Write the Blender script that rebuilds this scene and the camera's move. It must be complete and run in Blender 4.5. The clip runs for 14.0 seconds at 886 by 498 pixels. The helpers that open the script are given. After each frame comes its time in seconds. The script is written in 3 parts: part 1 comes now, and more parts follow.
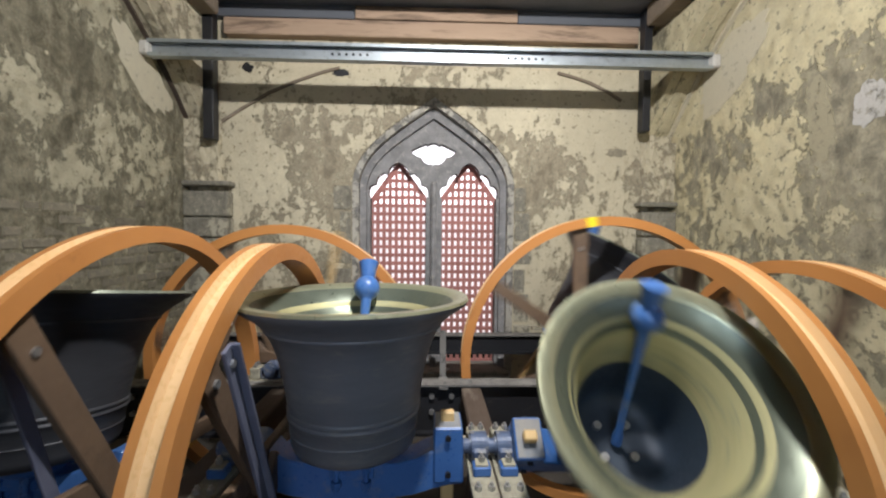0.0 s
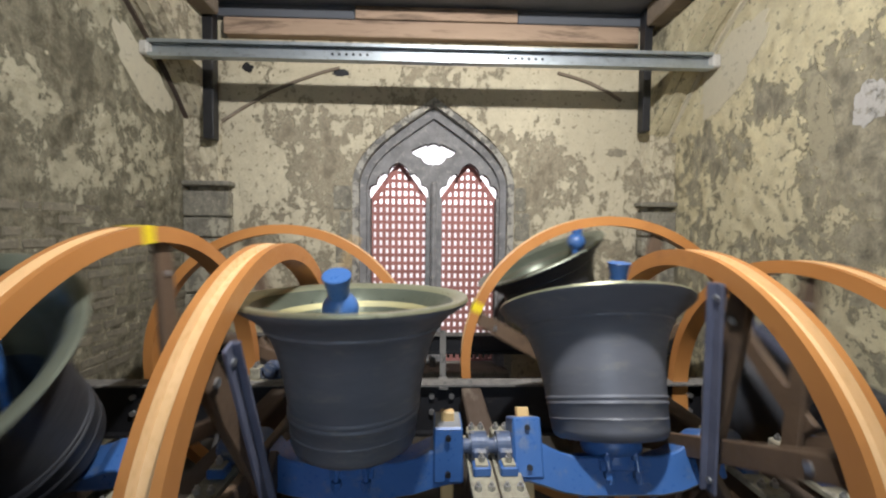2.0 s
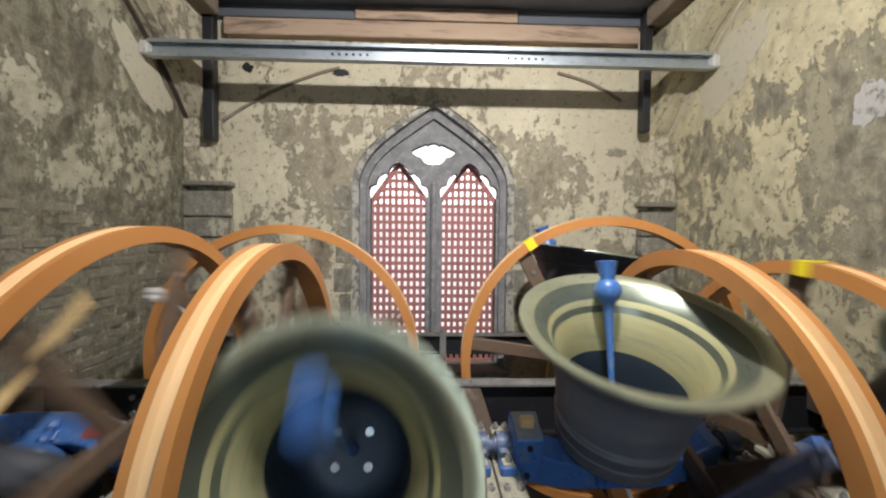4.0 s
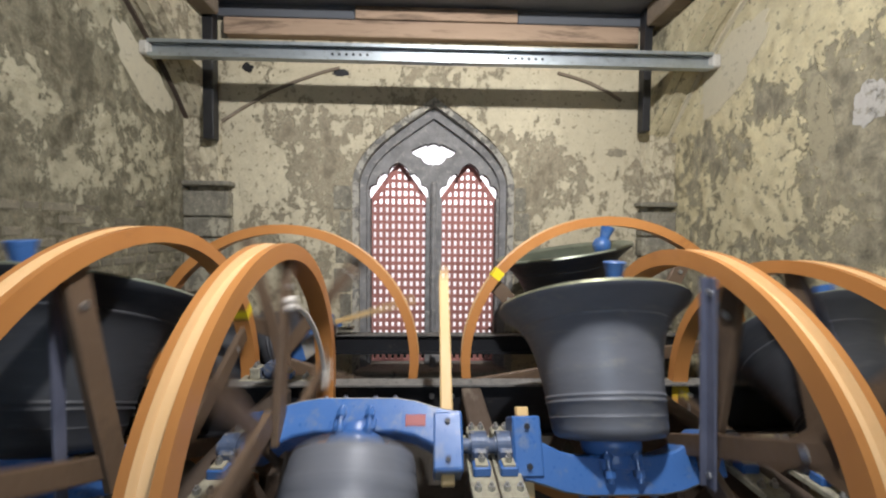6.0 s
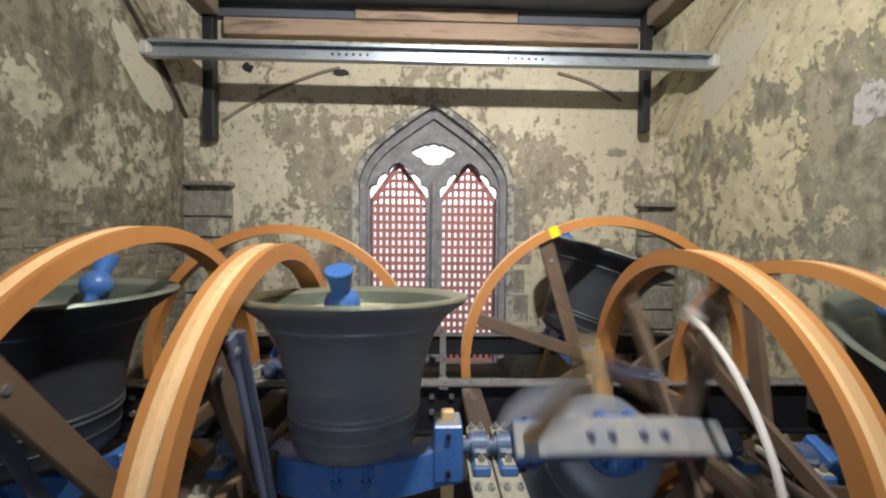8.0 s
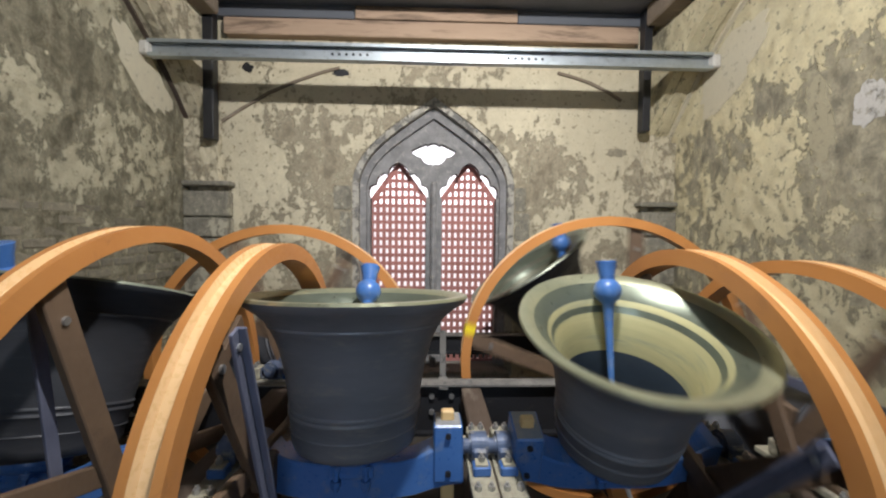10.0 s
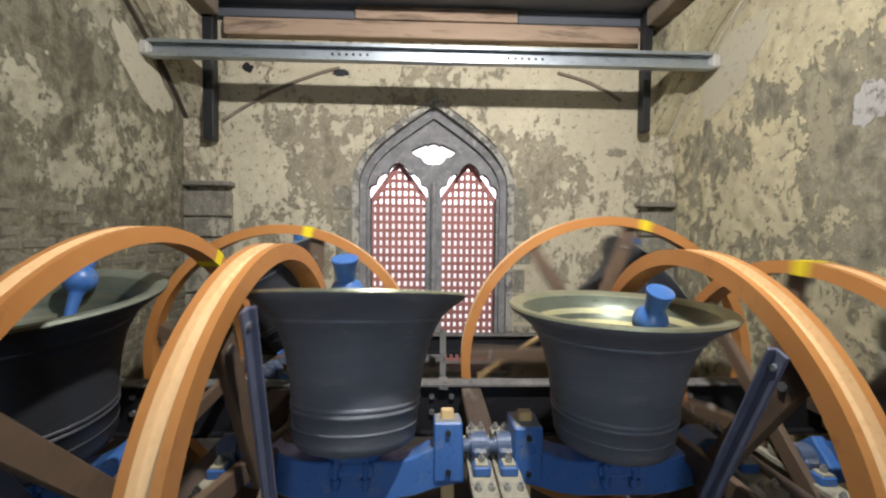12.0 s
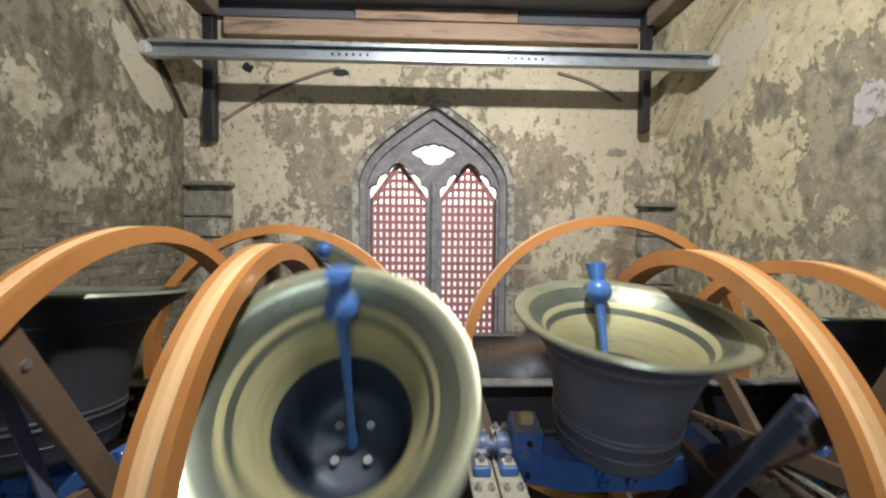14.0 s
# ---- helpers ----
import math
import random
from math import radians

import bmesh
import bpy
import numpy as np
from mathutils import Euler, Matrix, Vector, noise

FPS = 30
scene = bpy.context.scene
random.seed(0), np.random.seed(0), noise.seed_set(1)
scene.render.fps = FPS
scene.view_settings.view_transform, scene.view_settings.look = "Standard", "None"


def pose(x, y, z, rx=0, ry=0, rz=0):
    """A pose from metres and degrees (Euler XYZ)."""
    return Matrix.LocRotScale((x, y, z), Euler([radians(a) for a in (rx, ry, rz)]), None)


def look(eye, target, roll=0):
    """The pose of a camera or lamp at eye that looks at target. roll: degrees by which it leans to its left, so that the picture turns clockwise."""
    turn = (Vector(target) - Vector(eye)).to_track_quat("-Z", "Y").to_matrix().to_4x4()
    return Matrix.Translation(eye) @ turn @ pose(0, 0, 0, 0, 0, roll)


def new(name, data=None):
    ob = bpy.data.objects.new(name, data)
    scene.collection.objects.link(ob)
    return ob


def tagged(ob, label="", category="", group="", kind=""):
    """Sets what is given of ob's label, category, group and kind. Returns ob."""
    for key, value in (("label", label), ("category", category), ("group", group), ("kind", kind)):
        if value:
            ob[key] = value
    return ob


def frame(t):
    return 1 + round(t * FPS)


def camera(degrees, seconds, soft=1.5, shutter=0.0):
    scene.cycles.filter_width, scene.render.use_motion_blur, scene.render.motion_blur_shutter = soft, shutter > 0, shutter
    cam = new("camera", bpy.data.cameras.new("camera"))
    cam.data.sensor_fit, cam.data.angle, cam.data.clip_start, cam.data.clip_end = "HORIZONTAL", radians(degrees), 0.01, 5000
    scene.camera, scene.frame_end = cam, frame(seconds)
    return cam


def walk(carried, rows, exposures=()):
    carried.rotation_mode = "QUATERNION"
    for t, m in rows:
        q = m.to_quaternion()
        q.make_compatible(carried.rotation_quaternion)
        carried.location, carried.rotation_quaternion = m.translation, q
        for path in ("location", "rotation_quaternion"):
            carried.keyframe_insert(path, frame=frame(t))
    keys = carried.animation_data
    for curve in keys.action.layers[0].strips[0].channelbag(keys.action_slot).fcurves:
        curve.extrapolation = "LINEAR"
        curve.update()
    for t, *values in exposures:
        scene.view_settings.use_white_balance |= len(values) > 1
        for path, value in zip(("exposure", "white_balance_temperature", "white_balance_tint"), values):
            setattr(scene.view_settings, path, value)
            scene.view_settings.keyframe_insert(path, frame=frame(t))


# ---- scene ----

# camera: stands still, above the bell frame
cam = camera(95.58, 14.0, soft=2.2, shutter=0.8)
EYE = Vector((0.0, 0.0, 1.85))
VIEW = look(EYE, EYE + Vector((0.03347, 0.99858, -0.04143)), 0.55)
walk(cam, [(0.0, VIEW), (14.0, VIEW)])

# light: overcast sky outside, one bulkhead lamp under the ceiling
world = bpy.data.worlds.new("sky")
scene.world = world
world.use_nodes = True
wn = world.node_tree
sky = wn.nodes.new("ShaderNodeTexSky")
sky.sky_type, sky.sun_disc, sky.sun_elevation, sky.sun_rotation = "NISHITA", False, radians(40), radians(200)
wn.links.new(sky.outputs[0], wn.nodes["Background"].inputs[0])
wn.nodes["Background"].inputs[1].default_value = 0.12
sun = new("sun", bpy.data.lights.new("sun", "SUN"))
sun.data.energy, sun.data.angle, sun.data.color = 1.2, radians(12), (1.0, 0.96, 0.9)
sun.matrix_basis = look((2, -6, 9), (0, 0, 0))

LAMP = Vector((0.38, 0.72, 3.78))
lamp = new("lamp_light", bpy.data.lights.new("lamp_light", "AREA"))
lamp.data.shape, lamp.data.size, lamp.data.energy, lamp.data.color = "DISK", 0.13, 180, (0.98, 0.965, 0.975)
lamp.matrix_basis = look(LAMP - Vector((0, 0, 0.03)), (0.1, 3.5, 2.25))
day = new("south_window_light", bpy.data.lights.new("south_window_light", "AREA"))
day.data.shape, day.data.size, day.data.size_y, day.data.energy, day.data.color = "RECTANGLE", 1.0, 0.9, 26, (0.60, 0.76, 1.0)
day.matrix_basis = look((0.035, -1.72, 2.35), (0.035, 2.0, 1.75))
scene.view_settings.exposure = 0.0


# ---------------------------------------------------------------- materials
def nodes(name):
    m = bpy.data.materials.new(name)
    m.use_nodes = True
    t = m.node_tree
    return m, t, t.nodes["Principled BSDF"]


def add(t, kind, **kw):
    n = t.nodes.new(kind)
    for k, v in kw.items():
        if k == "props":
            continue
        n.inputs[k.replace("_", " ")].default_value = v
    return n


def ramp(t, src, stops):
    n = t.nodes.new("ShaderNodeValToRGB")
    e = n.color_ramp.elements
    while len(e) < len(stops):
        e.new(0.5)
    for el, (p, c) in zip(e, stops):
        el.position = p
        el.color = (c, c, c, 1) if isinstance(c, (int, float)) else (*c, 1)
    t.links.new(src, n.inputs[0])
    return n.outputs[0]


def mix(t, fac, a, b, mode="MIX"):
    n = t.nodes.new("ShaderNodeMix")
    n.data_type, n.blend_type = "RGBA", mode
    for sock, v in ((n.inputs[0], fac), (n.inputs[6], a), (n.inputs[7], b)):
        if isinstance(v, (int, float)):
            sock.default_value = v
        elif isinstance(v, tuple):
            sock.default_value = (*v, 1)
        else:
            t.links.new(v, sock)
    return n.outputs[2]


def noise_out(t, scale, detail=6, rough=0.6, stretch=(1, 1, 1), dist=0.0, seed=0.0):
    tc = t.nodes.new("ShaderNodeTexCoord")
    mp = t.nodes.new("ShaderNodeMapping")
    mp.inputs["Scale"].default_value = stretch
    mp.inputs["Location"].default_value = (seed, seed * 0.7, seed * 1.3)
    t.links.new(tc.outputs["Object"], mp.inputs[0])
    n = add(t, "ShaderNodeTexNoise", Scale=scale, Detail=detail, Roughness=rough, Distortion=dist)
    t.links.new(mp.outputs[0], n.inputs["Vector"])
    return n.outputs[0]


def bump(t, bsdf, height, strength, dist):
    b = add(t, "ShaderNodeBump", Strength=strength, Distance=dist)
    t.links.new(height, b.inputs["Height"])
    t.links.new(b.outputs[0], bsdf.inputs["Normal"])


def plain(name, c1, c2, rough=0.6, metal=0.0, scale=6.0, fine=60.0, bump_s=0.3, bump_d=0.002, dirt=None, stretch=(1, 1, 1), dirt_at=0.62, rand=0.0):
    """A painted, metal or wooden surface: two tones, fine grain, optional dirt."""
    m, t, b = nodes(name)
    big = noise_out(t, scale, 5, 0.6, stretch)
    col = mix(t, ramp(t, big, [(0.3, 0.0), (0.7, 1.0)]), c1, c2)
    small = noise_out(t, fine, 4, 0.6, stretch)
    if dirt:
        d = noise_out(t, scale * 2.3, 8, 0.7, stretch, 0.3, 5.0)
        col = mix(t, ramp(t, d, [(dirt_at - 0.08, 0.0), (dirt_at + 0.06, 1.0)]), col, dirt)
    if rand:
        info = t.nodes.new("ShaderNodeObjectInfo")
        hsv = t.nodes.new("ShaderNodeHueSaturation")
        mr = t.nodes.new("ShaderNodeMapRange")
        mr.inputs["To Min"].default_value, mr.inputs["To Max"].default_value = 1 - rand, 1 + rand
        t.links.new(info.outputs["Random"], mr.inputs[0])
        t.links.new(mr.outputs[0], hsv.inputs["Value"])
        t.links.new(col, hsv.inputs["Color"])
        col = hsv.outputs[0]
    t.links.new(col, b.inputs["Base Color"])
    t.links.new(ramp(t, small, [(0.25, max(rough - 0.12, 0.03)), (0.75, min(rough + 0.12, 1))]), b.inputs["Roughness"])
    b.inputs["Metallic"].default_value = metal
    bump(t, b, small, bump_s, bump_d)
    return m


def maths(t, op, a, b, c=None):
    n = t.nodes.new("ShaderNodeMath")
    n.operation = op
    for sock, v in zip(n.inputs, (a, b, c)):
        if v is None:
            continue
        if isinstance(v, (int, float)):
            sock.default_value = v
        else:
            t.links.new(v, sock)
    return n.outputs[0]


def near(t, centre, radius):
    """1 at a point of the wall, fading to 0 at the radius."""
    tc = t.nodes.new("ShaderNodeTexCoord")
    d = t.nodes.new("ShaderNodeVectorMath")
    d.operation = "DISTANCE"
    d.inputs[1].default_value = centre
    t.links.new(tc.outputs["Object"], d.inputs[0])
    return maths(t, "SUBTRACT", 1.0, maths(t, "MINIMUM", 1.0, maths(t, "DIVIDE", d.outputs["Value"], radius)))


def plaster(name, paint, paint2, ground, ground2, cover, seed, patch=3.0, speck=0.0, bare=(), kept=(), rubble=0.0, relief=0.026):
    """Old limewash flaking off rough render. bare, kept: (place, radius, strength) of worn and well-kept areas."""
    m, t, b = nodes(name)
    big = noise_out(t, patch, 12, 0.66, (1, 1, 0.85), 0.35, seed)
    mid = noise_out(t, patch * 4.6, 11, 0.72, (1, 1, 0.85), 0.4, seed + 3)
    streak = noise_out(t, 5.0, 8, 0.7, (1.6, 1.6, 0.55), 0.6, seed + 21)
    fine = noise_out(t, 55, 6, 0.75, (1, 1, 1), 0.0, seed + 7)
    soft = noise_out(t, 0.8, 4, 0.5, (1, 1, 1), 0.0, seed + 11)
    h = maths(t, "MULTIPLY_ADD", mid, 0.95, maths(t, "MULTIPLY", big, 0.75))
    h = maths(t, "MULTIPLY_ADD", streak, 0.35, h)
    h = maths(t, "MULTIPLY_ADD", soft, 0.45, h)
    for where, sign in ((bare, -1), (kept, 1)):
        for centre, radius, k in where:
            h = maths(t, "MULTIPLY_ADD", near(t, centre, radius), sign * k, h)
    c = 1.25 + (0.5 - cover) * 0.6
    h = maths(t, "SUBTRACT", h, c - 0.5)
    mask = ramp(t, h, [(0.49, 0.0), (0.51, 1.0)])
    thin = ramp(t, h, [(0.30, 0.0), (0.50, 1.0)])
    g = mix(t, ramp(t, mid, [(0.40, 0.0), (0.60, 1.0)]), ground, ground2)
    g = mix(t, ramp(t, streak, [(0.42, 0.55), (0.56, 0.0)]), g, tuple(x * 0.62 for x in ground))
    g = mix(t, ramp(t, fine, [(0.36, 0.5), (0.48, 0.0)]), g, tuple(x * 0.5 for x in ground))
    g = mix(t, maths(t, "MULTIPLY", thin, 0.35), g, paint2)
    p = mix(t, ramp(t, soft, [(0.35, 0.0), (0.65, 1.0)]), paint, paint2)
    p = mix(t, ramp(t, streak, [(0.36, 0.5), (0.50, 0.0)]), p, tuple(0.6 * x + 0.4 * y for x, y in zip(paint2, ground2)))
    pits = noise_out(t, 20, 3, 0.6, (1, 1, 1), 0.0, seed + 31)
    p = mix(t, ramp(t, mid, [(0.40, 0.45), (0.55, 0.0)]), p, tuple(0.7 * x + 0.3 * y for x, y in zip(paint2, ground2)))
    p = mix(t, ramp(t, pits, [(0.35, 0.85), (0.40, 0.0)]), p, ground)
    p = mix(t, ramp(t, fine, [(0.36, 0.45), (0.48, 0.0)]), p, ground2)
    col = mix(t, mask, g, p)
    if speck:
        v = add(t, "ShaderNodeTexVoronoi", Scale=7.0)
        tc = t.nodes.new("ShaderNodeTexCoord")
        t.links.new(tc.outputs["Object"], v.inputs["Vector"])
        dots = maths(t, "MULTIPLY", ramp(t, v.outputs["Distance"], [(speck * 0.7, 1.0), (speck, 0.0)]), ramp(t, mid, [(0.46, 0.0), (0.5, 1.0)]))
        col = mix(t, dots, col, tuple(min(1, x * 1.1) for x in paint))
    t.links.new(col, b.inputs["Base Color"])
    b.inputs["Roughness"].default_value = 0.93
    hh = mix(t, 0.45, mask, mid)
    hh = mix(t, 0.40, hh, fine)
    hh = mix(t, 0.25, hh, big)
    bump(t, b, hh, 1.0, relief)
    if rubble:
        v = add(t, "ShaderNodeTexVoronoi", Scale=11.0)
        v.feature = "SMOOTH_F1"
        tc = t.nodes.new("ShaderNodeTexCoord")
        warp = mix(t, 0.12, tc.outputs["Object"], add(t, "ShaderNodeTexNoise", Scale=6.0).outputs["Color"])
        t.links.new(warp, v.inputs["Vector"])
        first = b.inputs["Normal"].links[0].from_node
        b2 = add(t, "ShaderNodeBump", Strength=rubble, Distance=0.05)
        b2.invert = True
        t.links.new(v.outputs["Distance"], b2.inputs["Height"])
        t.links.new(b2.outputs[0], first.inputs["Normal"])
    return m


M = {}
M["wall_back"] = plaster("limewashed_render", (0.62, 0.555, 0.395), (0.50, 0.445, 0.315), (0.255, 0.215, 0.148), (0.40, 0.35, 0.245), 0.60, 2.0, 2.4, 0.0,
                         bare=(((-0.95, 3.85, 2.35), 0.5, 0.16), ((-0.8, 3.85, 2.9), 0.45, 0.10), ((0.0, 3.85, 3.15), 0.6, 0.10), ((-1.35, 3.85, 2.8), 0.22, 0.16), ((1.05, 3.85, 2.6), 0.4, 0.14)),
                         kept=(((-1.5, 3.85, 2.3), 0.5, 0.16), ((1.3, 3.85, 3.3), 0.8, 0.15), ((-1.0, 3.85, 3.3), 0.8, 0.12), ((1.45, 3.85, 2.9), 0.4, 0.12)), rubble=0.35)
M["wall_left"] = plaster("flaking_render", (0.58, 0.53, 0.37), (0.45, 0.41, 0.285), (0.155, 0.138, 0.088), (0.295, 0.262, 0.178), 0.33, 9.0, 2.4, 0.10,
                         kept=(((-2.24, 2.95, 2.45), 0.40, 0.22), ((-2.24, 3.4, 2.42), 0.45, 0.17), ((-2.24, 2.62, 2.19), 0.20, 0.24), ((-2.24, 2.36, 2.62), 0.25, 0.22), ((-2.24, 2.9, 3.3), 0.3, 0.2)),
                         bare=(((-2.24, 2.6, 2.9), 0.5, 0.12), ((-2.24, 3.5, 2.15), 0.4, 0.10)), rubble=1.0, relief=0.045)
M["wall_right"] = plaster("yellow_limewash", (0.66, 0.58, 0.355), (0.54, 0.48, 0.31), (0.235, 0.212, 0.15), (0.37, 0.33, 0.235), 0.56, 17.0, 2.2, 0.07,
                          kept=(((2.33, 3.05, 3.2), 0.70, 0.34), ((2.33, 3.42, 3.0), 0.35, 0.26), ((2.33, 2.5, 3.3), 0.50, 0.22), ((2.33, 2.66, 2.45), 0.32, 0.20), ((2.33, 2.85, 2.1), 0.35, 0.16)),
                          bare=(((2.33, 1.95, 2.15), 0.65, 0.32), ((2.33, 2.78, 2.82), 0.22, 0.26), ((2.33, 3.35, 2.62), 0.35, 0.16), ((2.33, 2.25, 2.75), 0.30, 0.2)), rubble=0.6)
M["patch"] = plaster("lime_mortar_patch", (0.60, 0.545, 0.39), (0.54, 0.49, 0.36), (0.40, 0.36, 0.27), (0.47, 0.43, 0.32), 0.80, 5.0, 4.0)
M["stone"] = plain("grey_stone", (0.30, 0.28, 0.235), (0.22, 0.205, 0.175), 0.9, 0, 5, 45, 0.8, 0.006, (0.12, 0.11, 0.095), rand=0.15)
M["pier"] = plaster("plastered_stone", (0.48, 0.44, 0.33), (0.40, 0.37, 0.28), (0.20, 0.185, 0.145), (0.30, 0.275, 0.22), 0.40, 23.0, 3.0, rubble=0.2)
M["tracery"] = plain("sooty_window_stone", (0.28, 0.275, 0.27), (0.16, 0.157, 0.157), 0.9, 0, 7, 40, 0.9, 0.010, (0.40, 0.38, 0.345), dirt_at=0.62)
M["order"] = plaster("limewashed_arch_stone", (0.50, 0.465, 0.38), (0.38, 0.36, 0.31), (0.16, 0.155, 0.15), (0.26, 0.25, 0.235), 0.56, 41.0, 5.0, rubble=0.6)
M["olive"] = plaster("olive_render_patch", (0.43, 0.38, 0.25), (0.37, 0.33, 0.22), (0.27, 0.245, 0.175), (0.31, 0.28, 0.20), 0.75, 12.0, 3.0)
# Pale beam-end packing; on the east wall also daylight put into colour.
M["packing_and_daylight"] = plaster("pale_packing_and_daylight_patch", (0.56, 0.54, 0.50), (0.50, 0.48, 0.43), (0.36, 0.33, 0.27), (0.43, 0.40, 0.34), 0.75, 31.0, 4.0)
M["brick"] = plain("weathered_brick", (0.225, 0.198, 0.142), (0.155, 0.138, 0.10), 0.95, 0, 11, 60, 0.9, 0.006, (0.33, 0.29, 0.20), dirt_at=0.60, rand=0.22)
M["lattice"] = plain("red_lattice", (0.44, 0.19, 0.16), (0.36, 0.15, 0.13), 0.8, 0, 6, 60, 0.4, 0.002, rand=0.1)
M["rim"] = plain("varnished_ash", (0.53, 0.235, 0.070), (0.44, 0.18, 0.05), 0.38, 0, 3, 60, 0.15, 0.001, (0.34, 0.14, 0.045), (1, 1, 1), 0.66)
M["groove"] = plain("rope_polished_ash", (0.74, 0.50, 0.26), (0.68, 0.44, 0.21), 0.30, 0, 4, 60, 0.1, 0.001)
M["spoke"] = plain("dull_oak", (0.155, 0.10, 0.06), (0.10, 0.066, 0.042), 0.6, 0, 3, 40, 0.4, 0.002, (0.09, 0.06, 0.04))
M["stay"] = plain("new_ash", (0.66, 0.46, 0.20), (0.58, 0.39, 0.17), 0.55, 0, 4, 50, 0.3, 0.001, stretch=(1, 1, 0.15))
M["frameoak"] = plain("dark_frame_oak", (0.085, 0.058, 0.040), (0.050, 0.036, 0.026), 0.8, 0, 3, 30, 0.7, 0.004, (0.16, 0.13, 0.10), (1, 0.3, 1), 0.66)
M["oldwood"] = plain("grey_old_timber", (0.21, 0.165, 0.12), (0.14, 0.11, 0.08), 0.85, 0, 3, 30, 0.7, 0.004, (0.30, 0.25, 0.19), (0.3, 1, 1))
M["beamwood"] = plain("pinkish_sawn_timber", (0.40, 0.285, 0.195), (0.29, 0.20, 0.135), 0.85, 0, 5, 40, 0.8, 0.005, (0.16, 0.11, 0.075), (0.12, 1, 1), 0.57)
M["roof"] = plain("slate_painted_boards", (0.23, 0.245, 0.27), (0.18, 0.192, 0.215), 0.6, 0, 3, 30, 0.5, 0.003)
M["slate"] = plain("dark_slate_board", (0.105, 0.112, 0.125), (0.075, 0.08, 0.092), 0.7, 0, 4, 40, 0.5, 0.003, (0.15, 0.145, 0.14), (0.15, 1, 1), 0.62)
M["black"] = plain("black_painted_steel", (0.018, 0.019, 0.022), (0.012, 0.012, 0.014), 0.45, 0, 4, 70, 0.3, 0.001, (0.07, 0.06, 0.05), dirt_at=0.7)
M["galv"] = plain("galvanised_steel", (0.46, 0.50, 0.52), (0.36, 0.40, 0.42), 0.42, 0.75, 7, 80, 0.2, 0.001, (0.28, 0.29, 0.29))
M["blue"] = plain("blue_enamel", (0.055, 0.150, 0.385), (0.042, 0.120, 0.325), 0.34, 0, 5, 60, 0.2, 0.001, (0.14, 0.19, 0.29), dirt_at=0.62)
M["top_dust"] = plain("dust_on_blue_enamel", (0.32, 0.295, 0.245), (0.19, 0.205, 0.23), 0.85, 0, 9, 70, 0.3, 0.001, (0.12, 0.19, 0.36), dirt_at=0.66)
M["tail_rope"] = plain("worn_white_rope", (0.72, 0.68, 0.62), (0.55, 0.49, 0.42), 0.9, 0, 20, 160, 0.5, 0.002)
M["red_plate"] = plain("faded_red_enamel", (0.34, 0.07, 0.06), (0.26, 0.06, 0.06), 0.5, 0, 12, 80, 0.2, 0.001)
M["bluegrey"] = plain("dusty_blue_steel", (0.165, 0.175, 0.235), (0.105, 0.115, 0.165), 0.45, 0.2, 6, 70, 0.25, 0.001)
M["bell"] = plain("dusty_dark_bell_metal", (0.176, 0.184, 0.206), (0.130, 0.138, 0.157), 0.46, 0.1, 5, 30, 0.2, 0.0015, (0.215, 0.215, 0.205), (0.5, 0.5, 2.0), dirt_at=0.64)
# Darker copy of the bell metal: weak light is put into its colour.
M["bell_dim"] = plain("bell_metal_in_weak_light", (0.050, 0.053, 0.060), (0.034, 0.036, 0.042), 0.52, 0.1, 5, 30, 0.2, 0.0015, (0.075, 0.078, 0.078), (0.5, 0.5, 2.0), dirt_at=0.66)
M["bell_in"] = plain("bright_bell_metal", (0.52, 0.475, 0.25), (0.42, 0.395, 0.215), 0.60, 0.5, 4, 16, 0.12, 0.002, (0.34, 0.34, 0.22), (0.3, 0.3, 3.0))
M["bell_lip"] = plain("greenish_bell_lip", (0.46, 0.455, 0.30), (0.34, 0.355, 0.24), 0.36, 0.7, 8, 50, 0.25, 0.001)
# Inside and lip copied darker too, with the shade in their colour.
M["bell_in_dim"] = plain("bell_inside_in_weak_light", (0.15, 0.15, 0.10), (0.105, 0.108, 0.078), 0.5, 0.4, 4, 16, 0.12, 0.002, (0.20, 0.19, 0.11), (0.3, 0.3, 3.0), dirt_at=0.66)
M["bell_lip_dim"] = plain("green_lip_in_weak_light", (0.27, 0.29, 0.22), (0.19, 0.21, 0.16), 0.42, 0.5, 8, 50, 0.25, 0.001)
# Dark rings inside the lip: reflections in the metal, put into colour.
M["bell_reflection"] = plain("dark_green_reflection_band", (0.17, 0.19, 0.14), (0.125, 0.145, 0.11), 0.36, 0.6, 6, 30, 0.15, 0.001)
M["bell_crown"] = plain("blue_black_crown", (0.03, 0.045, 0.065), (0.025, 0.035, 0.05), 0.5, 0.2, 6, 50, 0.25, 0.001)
M["housing"] = plain("grimy_blue_casting", (0.085, 0.12, 0.20), (0.06, 0.08, 0.13), 0.5, 0.1, 14, 80, 0.4, 0.002, (0.25, 0.235, 0.20), dirt_at=0.6)
M["bolt"] = plain("zinc_bolt", (0.55, 0.55, 0.54), (0.42, 0.42, 0.40), 0.35, 0.8, 30, 90, 0.1, 0.0005)
M["tape"] = plain("yellow_tape", (0.85, 0.68, 0.02), (0.78, 0.60, 0.02), 0.5, 0, 20, 90, 0.1, 0.0003)
M["plate"] = plain("dusty_cream_casting", (0.38, 0.35, 0.25), (0.26, 0.24, 0.18), 0.7, 0, 14, 70, 0.5, 0.002, (0.18, 0.16, 0.13))
